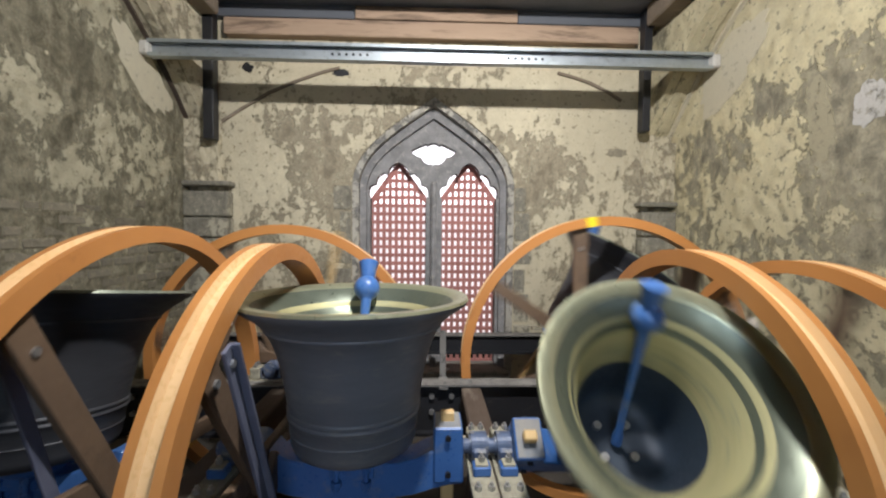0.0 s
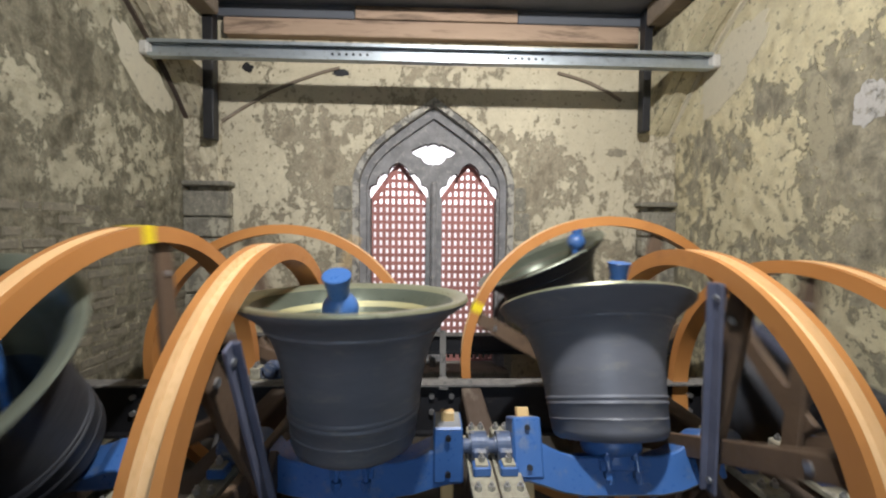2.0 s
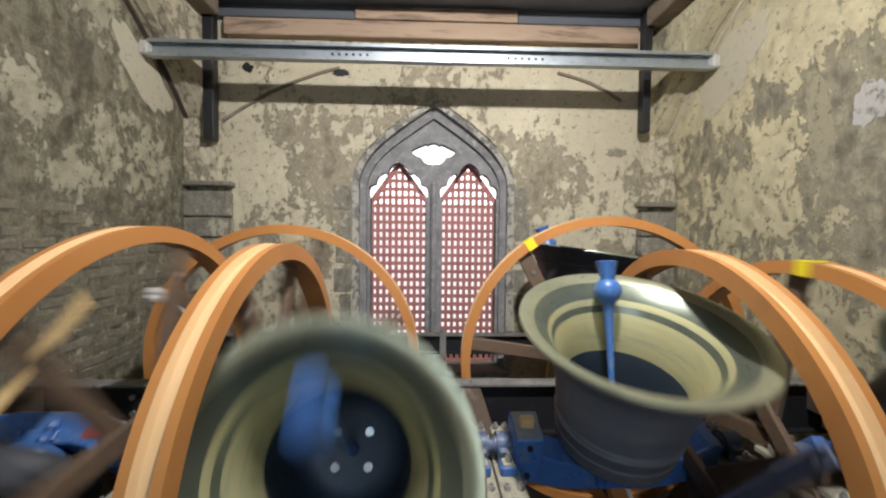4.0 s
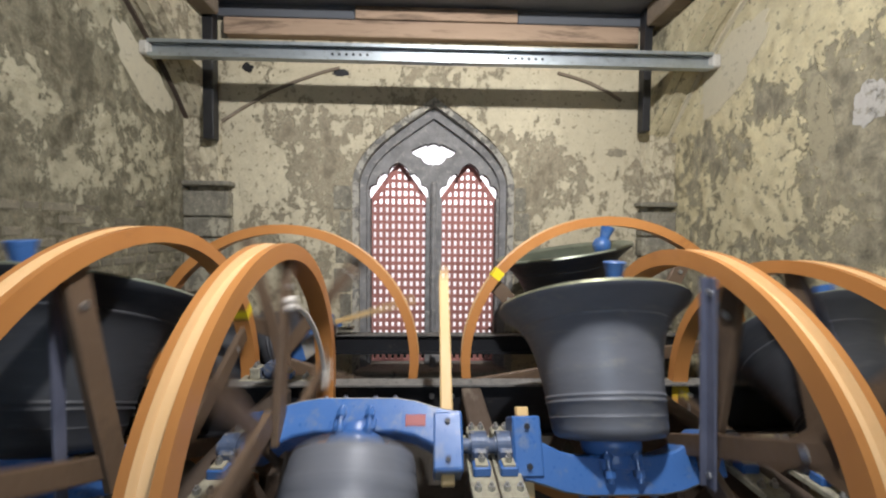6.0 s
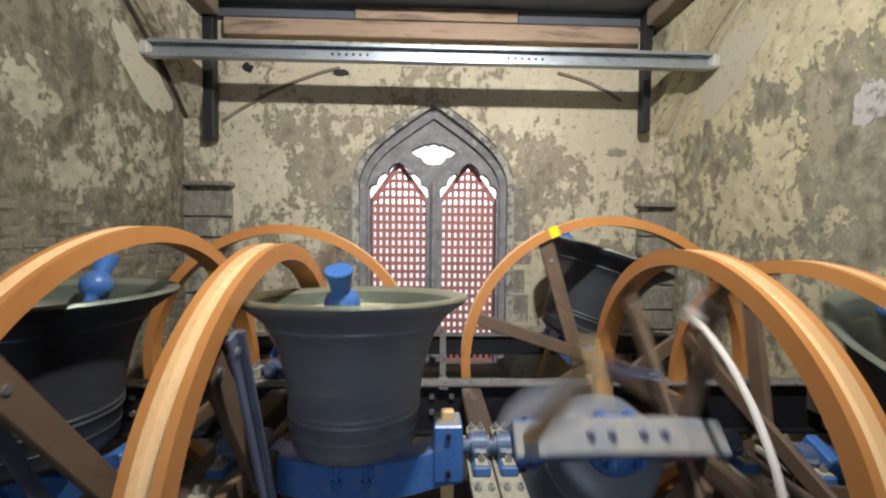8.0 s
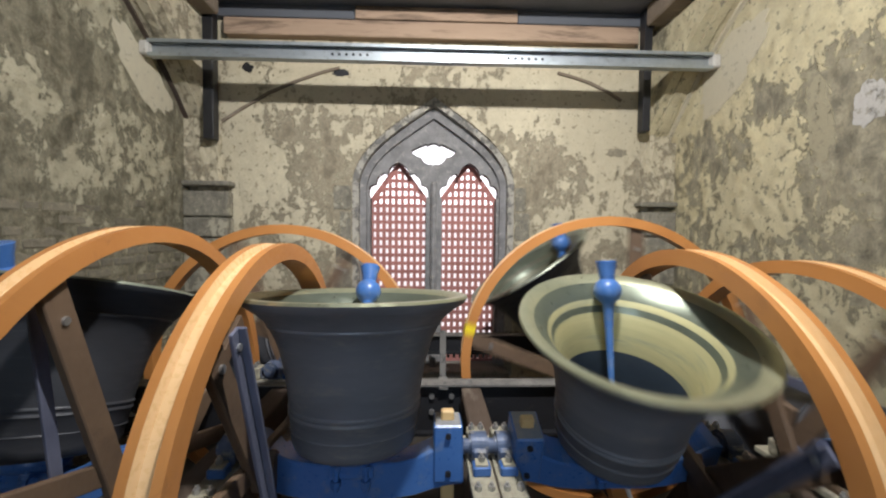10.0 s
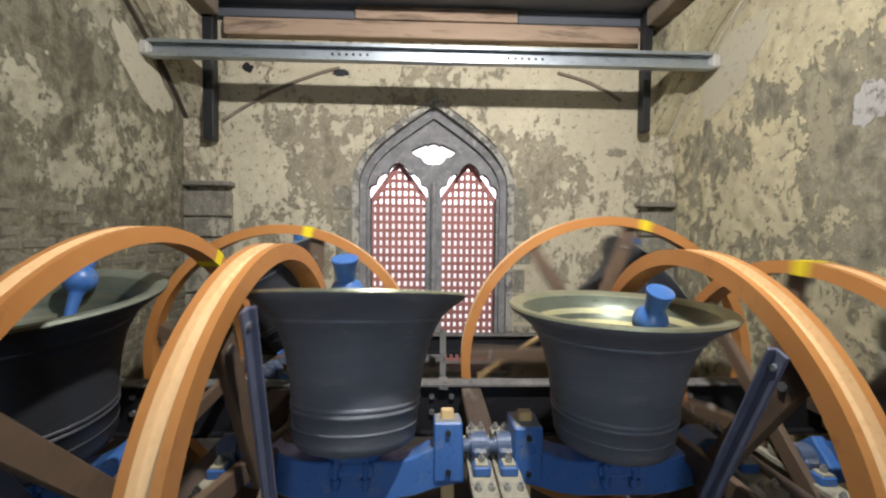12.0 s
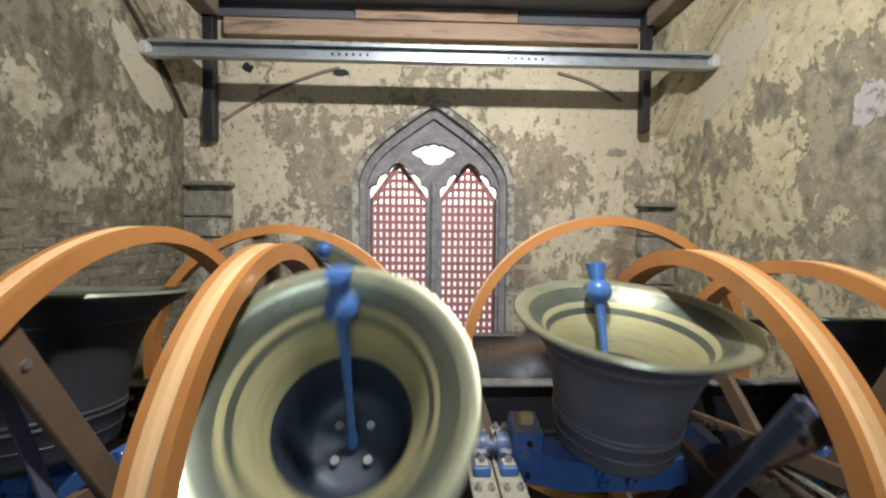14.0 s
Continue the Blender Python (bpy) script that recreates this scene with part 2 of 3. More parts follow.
M["dust"] = plain("dusty_floor", (0.075, 0.065, 0.052), (0.05, 0.043, 0.036), 0.95, 0, 2, 30, 0.8, 0.006, (0.14, 0.12, 0.09), dirt_at=0.68)
M["flange"] = plain("dust_on_black_steel", (0.21, 0.20, 0.18), (0.12, 0.115, 0.105), 0.85, 0.0, 8, 60, 0.3, 0.001, (0.05, 0.05, 0.05), dirt_at=0.6)


def glow(name, color, strength):
    m, t, b = nodes(name)
    e = add(t, "ShaderNodeEmission", Color=(*color, 1), Strength=strength)
    t.links.new(e.outputs[0], t.nodes["Material Output"].inputs[0])
    return m


M["daylight"] = glow("overcast_daylight", (0.97, 0.93, 1.0), 2.6)
# Glow colour for the bloom that tints the lattice holes pinkish.
M["lattice_bloom"] = glow("pinkish_window_bloom", (0.98, 0.86, 0.89), 1.15)


# ---------------------------------------------------------------- mesh helpers
def xf(bm, verts, m):
    bmesh.ops.transform(bm, matrix=m, verts=verts)


def box(bm, c, s, m=None, bev=0.0):
    r = bmesh.ops.create_cube(bm, size=1.0)
    vs = r["verts"]
    xf(bm, vs, Matrix.Translation(c) @ Matrix.Diagonal((*s, 1)))
    if bev:
        es = list({e for v in vs for e in v.link_edges})
        r = bmesh.ops.bevel(bm, geom=es, offset=bev, segments=1, affect="EDGES")
        vs = list({v for f in r["faces"] for v in f.verts} | {v for v in vs if v.is_valid})
    if m is not None:
        xf(bm, vs, m)
    return vs


def rod(bm, a, b, r1, r2=None, seg=12):
    a, b = Vector(a), Vector(b)
    d = b - a
    r = bmesh.ops.create_cone(bm, cap_ends=True, segments=seg, radius1=r1, radius2=r1 if r2 is None else r2, depth=d.length)
    xf(bm, r["verts"], Matrix.Translation((a + b) / 2) @ d.to_track_quat("Z", "Y").to_matrix().to_4x4())
    return r["verts"]


def bar(bm, a, b, w, h, up=(0, 0, 1), bev=0.0):
    """A squared bar from a to b, w across and h along up."""
    a, b = Vector(a), Vector(b)
    z = (b - a).normalized()
    x = Vector(up).cross(z).normalized()
    y = z.cross(x)
    m = Matrix((x, y, z)).transposed().to_4x4()
    m.translation = (a + b) / 2
    return box(bm, (0, 0, 0), (w, h, (b - a).length), m, bev)


def lathe(bm, prof, seg=64, mats=None, close=False):
    """Turns (radius, height) points about Z."""
    rings = []
    for r, z in prof:
        if r < 1e-6:
            rings.append([bm.verts.new((0, 0, z))])
        else:
            rings.append([bm.verts.new((r * math.cos(2 * math.pi * i / seg), r * math.sin(2 * math.pi * i / seg), z)) for i in range(seg)])
    pairs = list(zip(rings, rings[1:])) + ([(rings[-1], rings[0])] if close else [])
    for k, (p, q) in enumerate(pairs):
        for i in range(seg):
            j = (i + 1) % seg
            vs = [p[i % len(p)], p[j % len(p)], q[j % len(q)], q[i % len(q)]]
            vs = list(dict.fromkeys(vs))
            if len(vs) > 2:
                f = bm.faces.new(vs)
                f.smooth = True
                if mats:
                    f.material_index = mats[k]


def sheet(bm, outer, holes, y0, y1):
    """A slab in the xz plane between y0 and y1, with holes through it."""
    edges = []
    for loop in [outer] + holes:
        vs = [bm.verts.new((x, y0, z)) for x, z in loop]
        edges += [bm.edges.new((vs[i], vs[(i + 1) % len(vs)])) for i in range(len(vs))]
    r = bmesh.ops.triangle_fill(bm, edges=edges, use_beauty=True, use_dissolve=False)
    faces = [g for g in r["geom"] if isinstance(g, bmesh.types.BMFace)]
    e = bmesh.ops.extrude_face_region(bm, geom=faces)
    bmesh.ops.translate(bm, vec=(0, y1 - y0, 0), verts=[g for g in e["geom"] if isinstance(g, bmesh.types.BMVert)])
    bmesh.ops.recalc_face_normals(bm, faces=bm.faces)


def mesh_of(name, bm, mats, sharp=None):
    me = bpy.data.meshes.new(name)
    bmesh.ops.recalc_face_normals(bm, faces=bm.faces)
    bm.to_mesh(me)
    bm.free()
    for m in mats if isinstance(mats, (list, tuple)) else [mats]:
        me.materials.append(m)
    if sharp:
        me.set_sharp_from_angle(angle=radians(sharp))
    return me


def part(name, bm, material, parent, label="", sharp=None):
    ob = new(name, mesh_of(name, bm, material, sharp))
    ob.parent = parent
    return tagged(ob, label)


def thing(name, label, category, at=None, group="", kind=""):
    ob = new(name)
    if at is not None:
        ob.matrix_basis = at
    ob.empty_display_size = 0.1
    return tagged(ob, label, category, group, kind)


def solid(name, bm, material, label, category="", kind="", sharp=None):
    return tagged(new(name, mesh_of(name, bm, material, sharp)), label, category, "", kind)


B = bmesh.new

# ---------------------------------------------------------------- the tower room
WX0, WX1, WY0, WY1, CEIL = -2.24, 2.33, -1.6, 3.85, 3.90
MID = 0.035


def arch(half, spring, apex, base, n=14):
    """A low pointed arch outline about MID, from the base round."""
    rise = apex - spring
    side = []
    for i in range(n + 1):
        u = i / n
        x = (1 - u) ** 3 + 3 * (1 - u) ** 2 * u + 3 * (1 - u) * u * u * 0.62
        z = 3 * (1 - u) ** 2 * u * 0.38 + 3 * (1 - u) * u * u * 0.62 + u ** 3
        side.append((x * half, spring + rise * z))
    pts = [(MID - half, base)] + [(MID - x, z) for x, z in side]
    return pts + [(MID + x, z) for x, z in side[-2::-1]] + [(MID + half, base)]


bm = B()
sheet(bm, [(WX0 - 0.4, 0), (WX0 - 0.4, 4.5), (WX1 + 0.4, 4.5), (WX1 + 0.4, 0)], [arch(0.775, 2.27, 3.13, 0.45)], WY1, WY1 + 0.30)
wall_north = solid("wall_north", bm, M["wall_back"], "old rubble wall with flaking cream limewash round a pointed window", kind="structure")
bm = B()
box(bm, (WX0 - 0.2, (WY0 + WY1) / 2, 2.25), (0.4, WY1 - WY0, 4.5))
wall_west = solid("wall_west", bm, M["wall_left"], "grey-brown rubble wall with patches of flaking limewash", kind="structure")
bm = B()
box(bm, (WX1 + 0.2, (WY0 + WY1) / 2, 2.25), (0.4, WY1 - WY0, 4.5))
wall_east = solid("wall_east", bm, M["wall_right"], "yellow limewashed wall peeling to grey render", kind="structure")
bm = B()
sheet(bm, [(WX0 - 0.4, 0), (WX0 - 0.4, 4.5), (WX1 + 0.4, 4.5), (WX1 + 0.4, 0)], [arch(0.62, 2.30, 3.0, 1.15)], WY0 - 0.4, WY0)
wall_south = solid("wall_south", bm, M["wall_back"], "old rubble wall with flaking cream limewash and an open window", kind="structure")
bm = B()
box(bm, ((WX0 + WX1) / 2, (WY0 + WY1) / 2, -0.1), (WX1 - WX0, WY1 - WY0, 0.2))
floor = solid("floor", bm, M["dust"], "dark dusty belfry floor below the bell frame", kind="structure")
bm = B()
n = 30
for i in range(n):
    w = (WY1 - WY0) / n
    box(bm, ((WX0 + WX1) / 2, WY0 + (i + 0.5) * w, CEIL + 0.03 + 0.004 * (i % 3)), (WX1 - WX0, w - 0.006, 0.05))
box(bm, ((WX0 + WX1) / 2, (WY0 + WY1) / 2, CEIL + 0.16), (WX1 - WX0 + 0.6, WY1 - WY0 + 0.6, 0.1))
ceiling = solid("ceiling", bm, M["roof"], "ceiling of dark tarred boards", kind="structure")

# pale jamb stones beside the window
for sx in (-1, 1):
    for k in range(6):
        w = (0.17, 0.11, 0.15)[(k + (sx > 0)) % 3]
        h = (0.23, 0.27, 0.20)[k % 3]
        bm = B()
        box(bm, (MID + sx * (0.779 + w / 2), WY1 + 0.010, 2.17 - k * 0.262), (w, 0.032, h), bev=0.008)
        part("jamb_stone", bm, M["pier"], wall_north)

# daylight beyond the window
bm = B()
box(bm, (MID, 7.5, 2.6), (9, 0.02, 6))
solid("backdrop", bm, M["daylight"], "white overcast sky outside the window", kind="structure")
# Added glowing sheet: gives the lattice holes their pinkish bloom.
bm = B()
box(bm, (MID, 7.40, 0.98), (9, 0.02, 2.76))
solid("backdrop", bm, M["lattice_bloom"], "added glowing sheet, pinkish for the bloom in the lattice", kind="structure")


# ---------------------------------------------------------------- window
def light_hole(x0, x1, sill, shoulder, apex):
    """A window light with a cusped head."""
    cx, hw = (x0 + x1) / 2, (x1 - x0) / 2
    left = []
    lobes = [((-1.0, 0.02), (-0.98, 0.42), 0.16), ((-0.80, 0.46), (-0.52, 0.80), 0.13), ((-0.40, 0.76), (0.0, 1.12), 0.10)]
    for (ax, az), (bx, bz), bulge in lobes:
        for i in range(6):
            u = i / 5
            x, z = ax + (bx - ax) * u, az + (bz - az) * u
            dx, dz = bx - ax, bz - az
            k = bulge * math.sin(math.pi * u)
            left.append((x - dz * k * 1.6, z + dx * k * 1.2))
    rise = apex - shoulder
    pts = [(cx - hw, sill)] + [(cx + hw * max(x, -1.06), shoulder + rise * z) for x, z in left]
    pts += [(cx - hw * max(x, -1.06), shoulder + rise * z) for x, z in reversed(left[:-1])] + [(cx + hw, sill)]
    return pts


def quatrefoil(cx, cz):
    """A wide four-lobed opening with small cusps."""
    half = [(0.0, 0.105), (0.03, 0.10), (0.055, 0.082), (0.085, 0.092), (0.13, 0.072), (0.18, 0.048), (0.225, 0.024), (0.20, -0.008), (0.165, -0.032), (0.12, -0.042), (0.105, -0.072), (0.08, -0.098), (0.045, -0.112), (0.02, -0.102)]
    pts = [(cx + x, cz + z) for x, z in half] + [(cx, cz - 0.118)]
    return pts + [(cx - x, cz + z) for x, z in half[:0:-1]]


YT = 4.02
window = thing("window_1", "two-light pointed stone window with pierced red lattice panels", "window", kind="structure")
bm = B()
LIGHTS = ((-0.590, -0.040), (0.120, 0.662))
sheet(bm, arch(0.80, 2.27, 3.15, 0.40), [light_hole(a, b, 0.5, 2.17, 2.50) for a, b in LIGHTS] + [quatrefoil(0.032, 2.632)], YT, YT + 0.12)
part("tracery", bm, M["tracery"], window, "sooty stone tracery with cusped heads and a quatrefoil")


def arch_band(half_in, half_out, s, a_in, a_out, y0, y1, base):
    bm = B()
    p, q = arch(half_in, s, a_in, base, 18), arch(half_out, s, a_out, base, 18)
    rows = [[bm.verts.new((x, y, z)) for x, z in loop] for loop, y in ((q, y0), (p, y0 + 0.02), (p, y1), (q, y1))]
    for k in range(4):
        r1, r2 = rows[k], rows[(k + 1) % 4]
        for i in range(len(p) - 1):
            bm.faces.new((r1[i], r1[i + 1], r2[i + 1], r2[i]))
    return bm


part("outer_order", arch_band(0.715, 0.79, 2.27, 3.06, 3.15, WY1 + 0.015, YT + 0.03, 0.4), M["order"], window, "weathered outer arch with scraps of limewash")
part("inner_order", arch_band(0.655, 0.72, 2.25, 2.96, 3.06, WY1 + 0.10, YT + 0.03, 0.4), M["tracery"], window)
bm = B()
box(bm, (0.04, YT - 0.03, 1.40), (0.062, 0.10, 1.9), bev=0.02)
part("mullion", bm, M["tracery"], window)
bm = B()
box(bm, (MID, 3.98, 0.47), (1.5, 0.36, 0.08), bev=0.015)
part("window_sill", bm, M["stone"], window)


def lattice(x0, x1, base, shoulder, apex):
    """Crossed bars, cut to a gabled head."""
    cx, hw = (x0 + x1) / 2, (x1 - x0) / 2
    panel = new("lattice_panel")
    panel.parent = window
    tagged(panel, "brick-red pierced lattice panel with a gabled top")
    nx = 9
    dx = (x1 - x0) / nx
    y = YT + 0.17
    for i in range(nx + 1):
        x = x0 + i * dx
        top = shoulder + (apex - shoulder) * (1 - abs(x - cx) / hw)
        bm = B()
        box(bm, (x, y, (base + top) / 2), (0.031 if 0 < i < nx else 0.038, 0.045, top - base))
        part("upright", bm, M["lattice"], panel)
    z = base
    k = 0
    while z < apex - 0.03:
        half = hw if z < shoulder else hw * (apex - z) / (apex - shoulder)
        bm = B()
        box(bm, (cx, y - 0.004, z), (2 * half, 0.045, 0.033))
        part("slat", bm, M["lattice"], panel)
        z += 0.0850
        k += 1
    for sgn in (-1, 1):
        bm = B()
        bar(bm, (cx + sgn * hw, y - 0.01, shoulder), (cx, y - 0.01, apex), 0.05, 0.022, up=(0, 1, 0))
        part("gable_edge", bm, M["lattice"], panel)


lattice(-0.600, -0.030, 0.42, 2.16, 2.545)
lattice(0.112, 0.672, 0.42, 2.17, 2.555)


# ---------------------------------------------------------------- roof timbers and steel beam
bm = B()
box(bm, (0.03, WY1 - 0.05, 3.695), (3.80, 0.10, 0.150), bev=0.008)
solid("wall_plate", bm, M["beamwood"], "pinkish sawn timber plate along the top of the wall", "beam")
bm = B()
box(bm, (0.05, WY1 - 0.055, 3.834), (1.48, 0.11, 0.115), bev=0.006)
solid("packing_timber", bm, M["beamwood"], "short pale timber packing piece on the wall plate", "beam")
for sx, x in ((-1, -1.955), (1, 1.965)):
    post = thing("wall_post", "black painted wall post in the corner under the roof", "post", group="roof posts")
    bm = B()
    box(bm, (x, WY1 - 0.16, 3.275 if sx < 0 else 3.34), (0.092 if sx < 0 else 0.072, 0.10, 1.24 if sx < 0 else 1.10), bev=0.006)
    part("post", bm, M["black"], post)
for x0, x1 in ((-2.22, -0.70), (0.80, 2.31)):
    bm = B()
    box(bm, ((x0 + x1) / 2, WY1 - 0.045, 3.838), (x1 - x0, 0.09, 0.115), bev=0.005)
    solid("fascia_board", bm, M["slate"], "dark slate-grey board above the wall plate", "board")
for k in range(3):
    bm = B()
    y = 3.3 - 1.05 * k
    bar(bm, (WX0 + 0.42, y, 3.865), (WX1 - 0.42, y, 3.865), 0.16, 0.062, bev=0.006)
    solid("ceiling_joist", bm, M["roof"], "dark slate-grey joist under the ceiling boards", "joist")

beam = thing("steel_beam", "galvanised steel channel spanning from wall to wall", "beam")
bm = B()
YB, ZB = 3.24, 3.248
box(bm, (0.045, YB + 0.03, ZB), (4.44, 0.012, 0.128))
box(bm, (0.045, YB, ZB + 0.059), (4.44, 0.065, 0.010))
box(bm, (0.045, YB, ZB - 0.059), (4.44, 0.065, 0.010))
box(bm, (0.045, YB - 0.029, ZB + 0.048), (4.44, 0.008, 0.016))
box(bm, (0.045, YB - 0.029, ZB - 0.048), (4.44, 0.008, 0.016))
part("channel", bm, M["galv"], beam)
for x in (-2.205, 2.295):
    bm = B()
    box(bm, (x, YB + 0.005, ZB), (0.068, 0.085, 0.105), bev=0.012)
    part("end_packing", bm, M["packing_and_daylight"], beam, "pale mortar packing round the beam end")
for x0 in (-0.78, 0.62):
    for i in range(6):
        bm = B()
        rod(bm, (x0 + i * 0.055, YB + 0.026, ZB), (x0 + i * 0.055, YB + 0.020, ZB), 0.011)
        part("bolt_hole", bm, M["black"], beam)


# ---------------------------------------------------------------- corners: piers, braces, patches
def yz_slab(bm, pts, x0, x1):
    a = [bm.verts.new((x0, y, z)) for y, z in pts]
    b = [bm.verts.new((x1, y, z)) for y, z in pts]
    n = len(pts)
    for i in range(n):
        j = (i + 1) % n
        bm.faces.new((a[i], a[j], b[j], b[i]))
    bm.faces.new(a)
    bm.faces.new(b[::-1])


for sx, wx, cap, inner in ((-1, WX0, 2.26, -1.815), (1, WX1, 2.115, 1.975)):
    pier = thing("corner_pier", "weathered stone corner pier with a moulded cap", "pier", group="corner piers")
    w = abs(wx - inner)
    cx = (wx + inner) / 2
    z = cap - 0.05
    bm = B()
    box(bm, (cx, WY1 - 0.070, cap + 0.015), (w, 0.14, 0.045), bev=0.010)
    part("cap", bm, M["pier"], pier)
    k = 0
    while z > 0.05:
        h = (0.24, 0.19, 0.27)[k % 3]
        bm = B()
        box(bm, (cx + sx * 0.012, WY1 - 0.062, z - h / 2), (w - 0.024, 0.124, h - 0.012), bev=0.012)
        part("stone_block", bm, M["pier"], pier)
        z -= h
        k += 1
    bm = B()
    box(bm, (wx - sx * 0.15, WY1 - 0.04, cap + 0.32), (0.30, 0.08, 0.565))
    bmesh.ops.subdivide_edges(bm, edges=list(bm.edges), cuts=7, use_grid_fill=True)
    shake = random.Random(7 + sx)
    for v in bm.verts:
        v.co += Vector((shake.uniform(-0.012, 0.012), shake.uniform(-0.010, 0.010), shake.uniform(-0.008, 0.008)))
    part("shaft", bm, M["wall_back"], pier, "rough plastered upper shaft")
    # curved brace rising from the corner along the side wall
    soff = [(WY1, 2.80), (WY1 - 0.22, 3.05), (WY1 - 0.45, 3.27), (WY1 - 0.70, 3.47), (WY1 - 1.0, 3.68), (WY1 - 1.33, 3.86)]
    brace = thing("corner_brace", "plastered boards curving up from the corner to the roof", "brace", group="corner braces")
    for k, (u0, u1, drop) in enumerate(((0.002, 0.085, 0.0), (0.088, 0.165, 0.012), (0.168, 0.245, -0.006))):
        bm = B()
        yz_slab(bm, [(y, z - drop) for y, z in soff] + [(WY1 - 1.33, 3.895), (WY1, 3.895)], wx - sx * u0, wx - sx * u1)
        part("board", bm, M["wall_right"] if sx > 0 else M["wall_back"], brace)
    bm = B()
    for (ya, za), (yb, zb) in zip(soff, soff[1:]):
        bar(bm, (wx - sx * 0.012, ya, za - 0.008), (wx - sx * 0.012, yb, zb - 0.008), 0.024, 0.045, up=(1, 0, 0))
    solid("brace_edge", bm, M["frameoak"] if sx < 0 else M["patch"], "dark cracked timber edge below the plastered brace" if sx < 0 else "plastered timber edge below the pale brace", "trim")
    # principal rafter foot above
    bm = B()
    bar(bm, (wx - sx * 0.33, WY1 - 0.24, 3.80), (wx - sx * 0.33, WY0 + 0.01, 3.80), 0.16, 0.19, bev=0.012)
    solid("wall_beam", bm, M["oldwood"], "old brown timber beam along the wall below the ceiling", "beam")
    # thin arched rib on the end wall
    bm = B()
    pts = [(-1.98, 2.83), (-1.75, 2.98), (-1.5, 3.13), (-1.25, 3.24), (-1.0, 3.33), (-0.85, 3.37)] if sx < 0 else [(1.82, 3.12), (1.69, 3.20), (1.52, 3.28), (1.36, 3.33), (1.20, 3.37)]
    for (xa, za), (xb, zb) in zip(pts, pts[1:]):
        bar(bm, (xa, WY1 - 0.010, za), (xb, WY1 - 0.010, zb), 0.024, 0.022, up=(0, 1, 0))
    solid("arched_rib", bm, M["oldwood"], "thin timber rib curving across the end wall", "rib")


def blob(bm, cy, cz, ry, rz, x0, x1, seed, tilt=0.0, n=56):
    """A ragged-edged patch on a side wall; its first axis rises by tilt degrees."""
    rnd = random.Random(seed)
    ph = [rnd.uniform(0, 6.28) for _ in range(6)]
    ct, st = math.cos(radians(tilt)), math.sin(radians(tilt))
    pts = []
    for i in range(n):
        a = 2 * math.pi * i / n
        k = 1 + 0.12 * math.sin(2 * a + ph[0]) + 0.10 * math.sin(3 * a + ph[1]) + 0.06 * math.sin(7 * a + ph[2]) + 0.04 * math.sin(11 * a + ph[3]) + 0.03 * math.sin(17 * a + ph[4])
        u, v = ry * k * math.cos(a), rz * k * math.sin(a)
        pts.append((cy + u * ct - v * st, cz + u * st + v * ct))
    yz_slab(bm, pts, x0, x1)


# The last patch is daylight falling on the east wall, drawn as colour.
for sx, wx, cy, cz, ry, rz, tilt, tone, label in (
        (-1, WX0, 3.27, 3.07, 0.40, 0.15, -42, "patch", "smooth pale mortar patch"),
        (1, WX1, 3.12, 3.16, 0.42, 0.20, -32, "patch", "smooth pale mortar patch"),
        (1, WX1, 2.36, 2.56, 0.085, 0.26, -12, "olive", "smooth olive render patch"),
        (1, WX1, 2.08, 2.56, 0.085, 0.13, 10, "packing_and_daylight", "pale patch of daylight put into the wall colour")):
    bm = B()
    blob(bm, cy, cz, ry, rz, wx - sx * 0.004, wx + sx * 0.02, int(cy * 100), tilt)
    part("mortar_patch", bm, M[tone], wall_west if sx < 0 else wall_east, label)


def chip(cx, cz, rx, rz, seed, name, material, label):
    rnd = random.Random(seed)
    pts = []
    for i in range(18):
        a = 2 * math.pi * i / 18
        k = rnd.uniform(0.75, 1.15)
        pts.append((cx + rx * k * math.cos(a), cz + rz * k * math.sin(a)))
    bm = B()
    sheet(bm, pts, [], WY1 - 0.005, WY1 + 0.01)
    part(name, bm, material, wall_north, label)


chip(1.79, 2.63, 0.105, 0.045, 1, "fallen_patch", M["brick"], "brown patch where plaster has fallen")
chip(-1.70, 3.36, 0.05, 0.045, 2, "putlog_hole", M["black"], "dark hole in the wall")
chip(-0.84, 3.33, 0.08, 0.035, 3, "putlog_hole", M["black"], "dark hole in the wall")

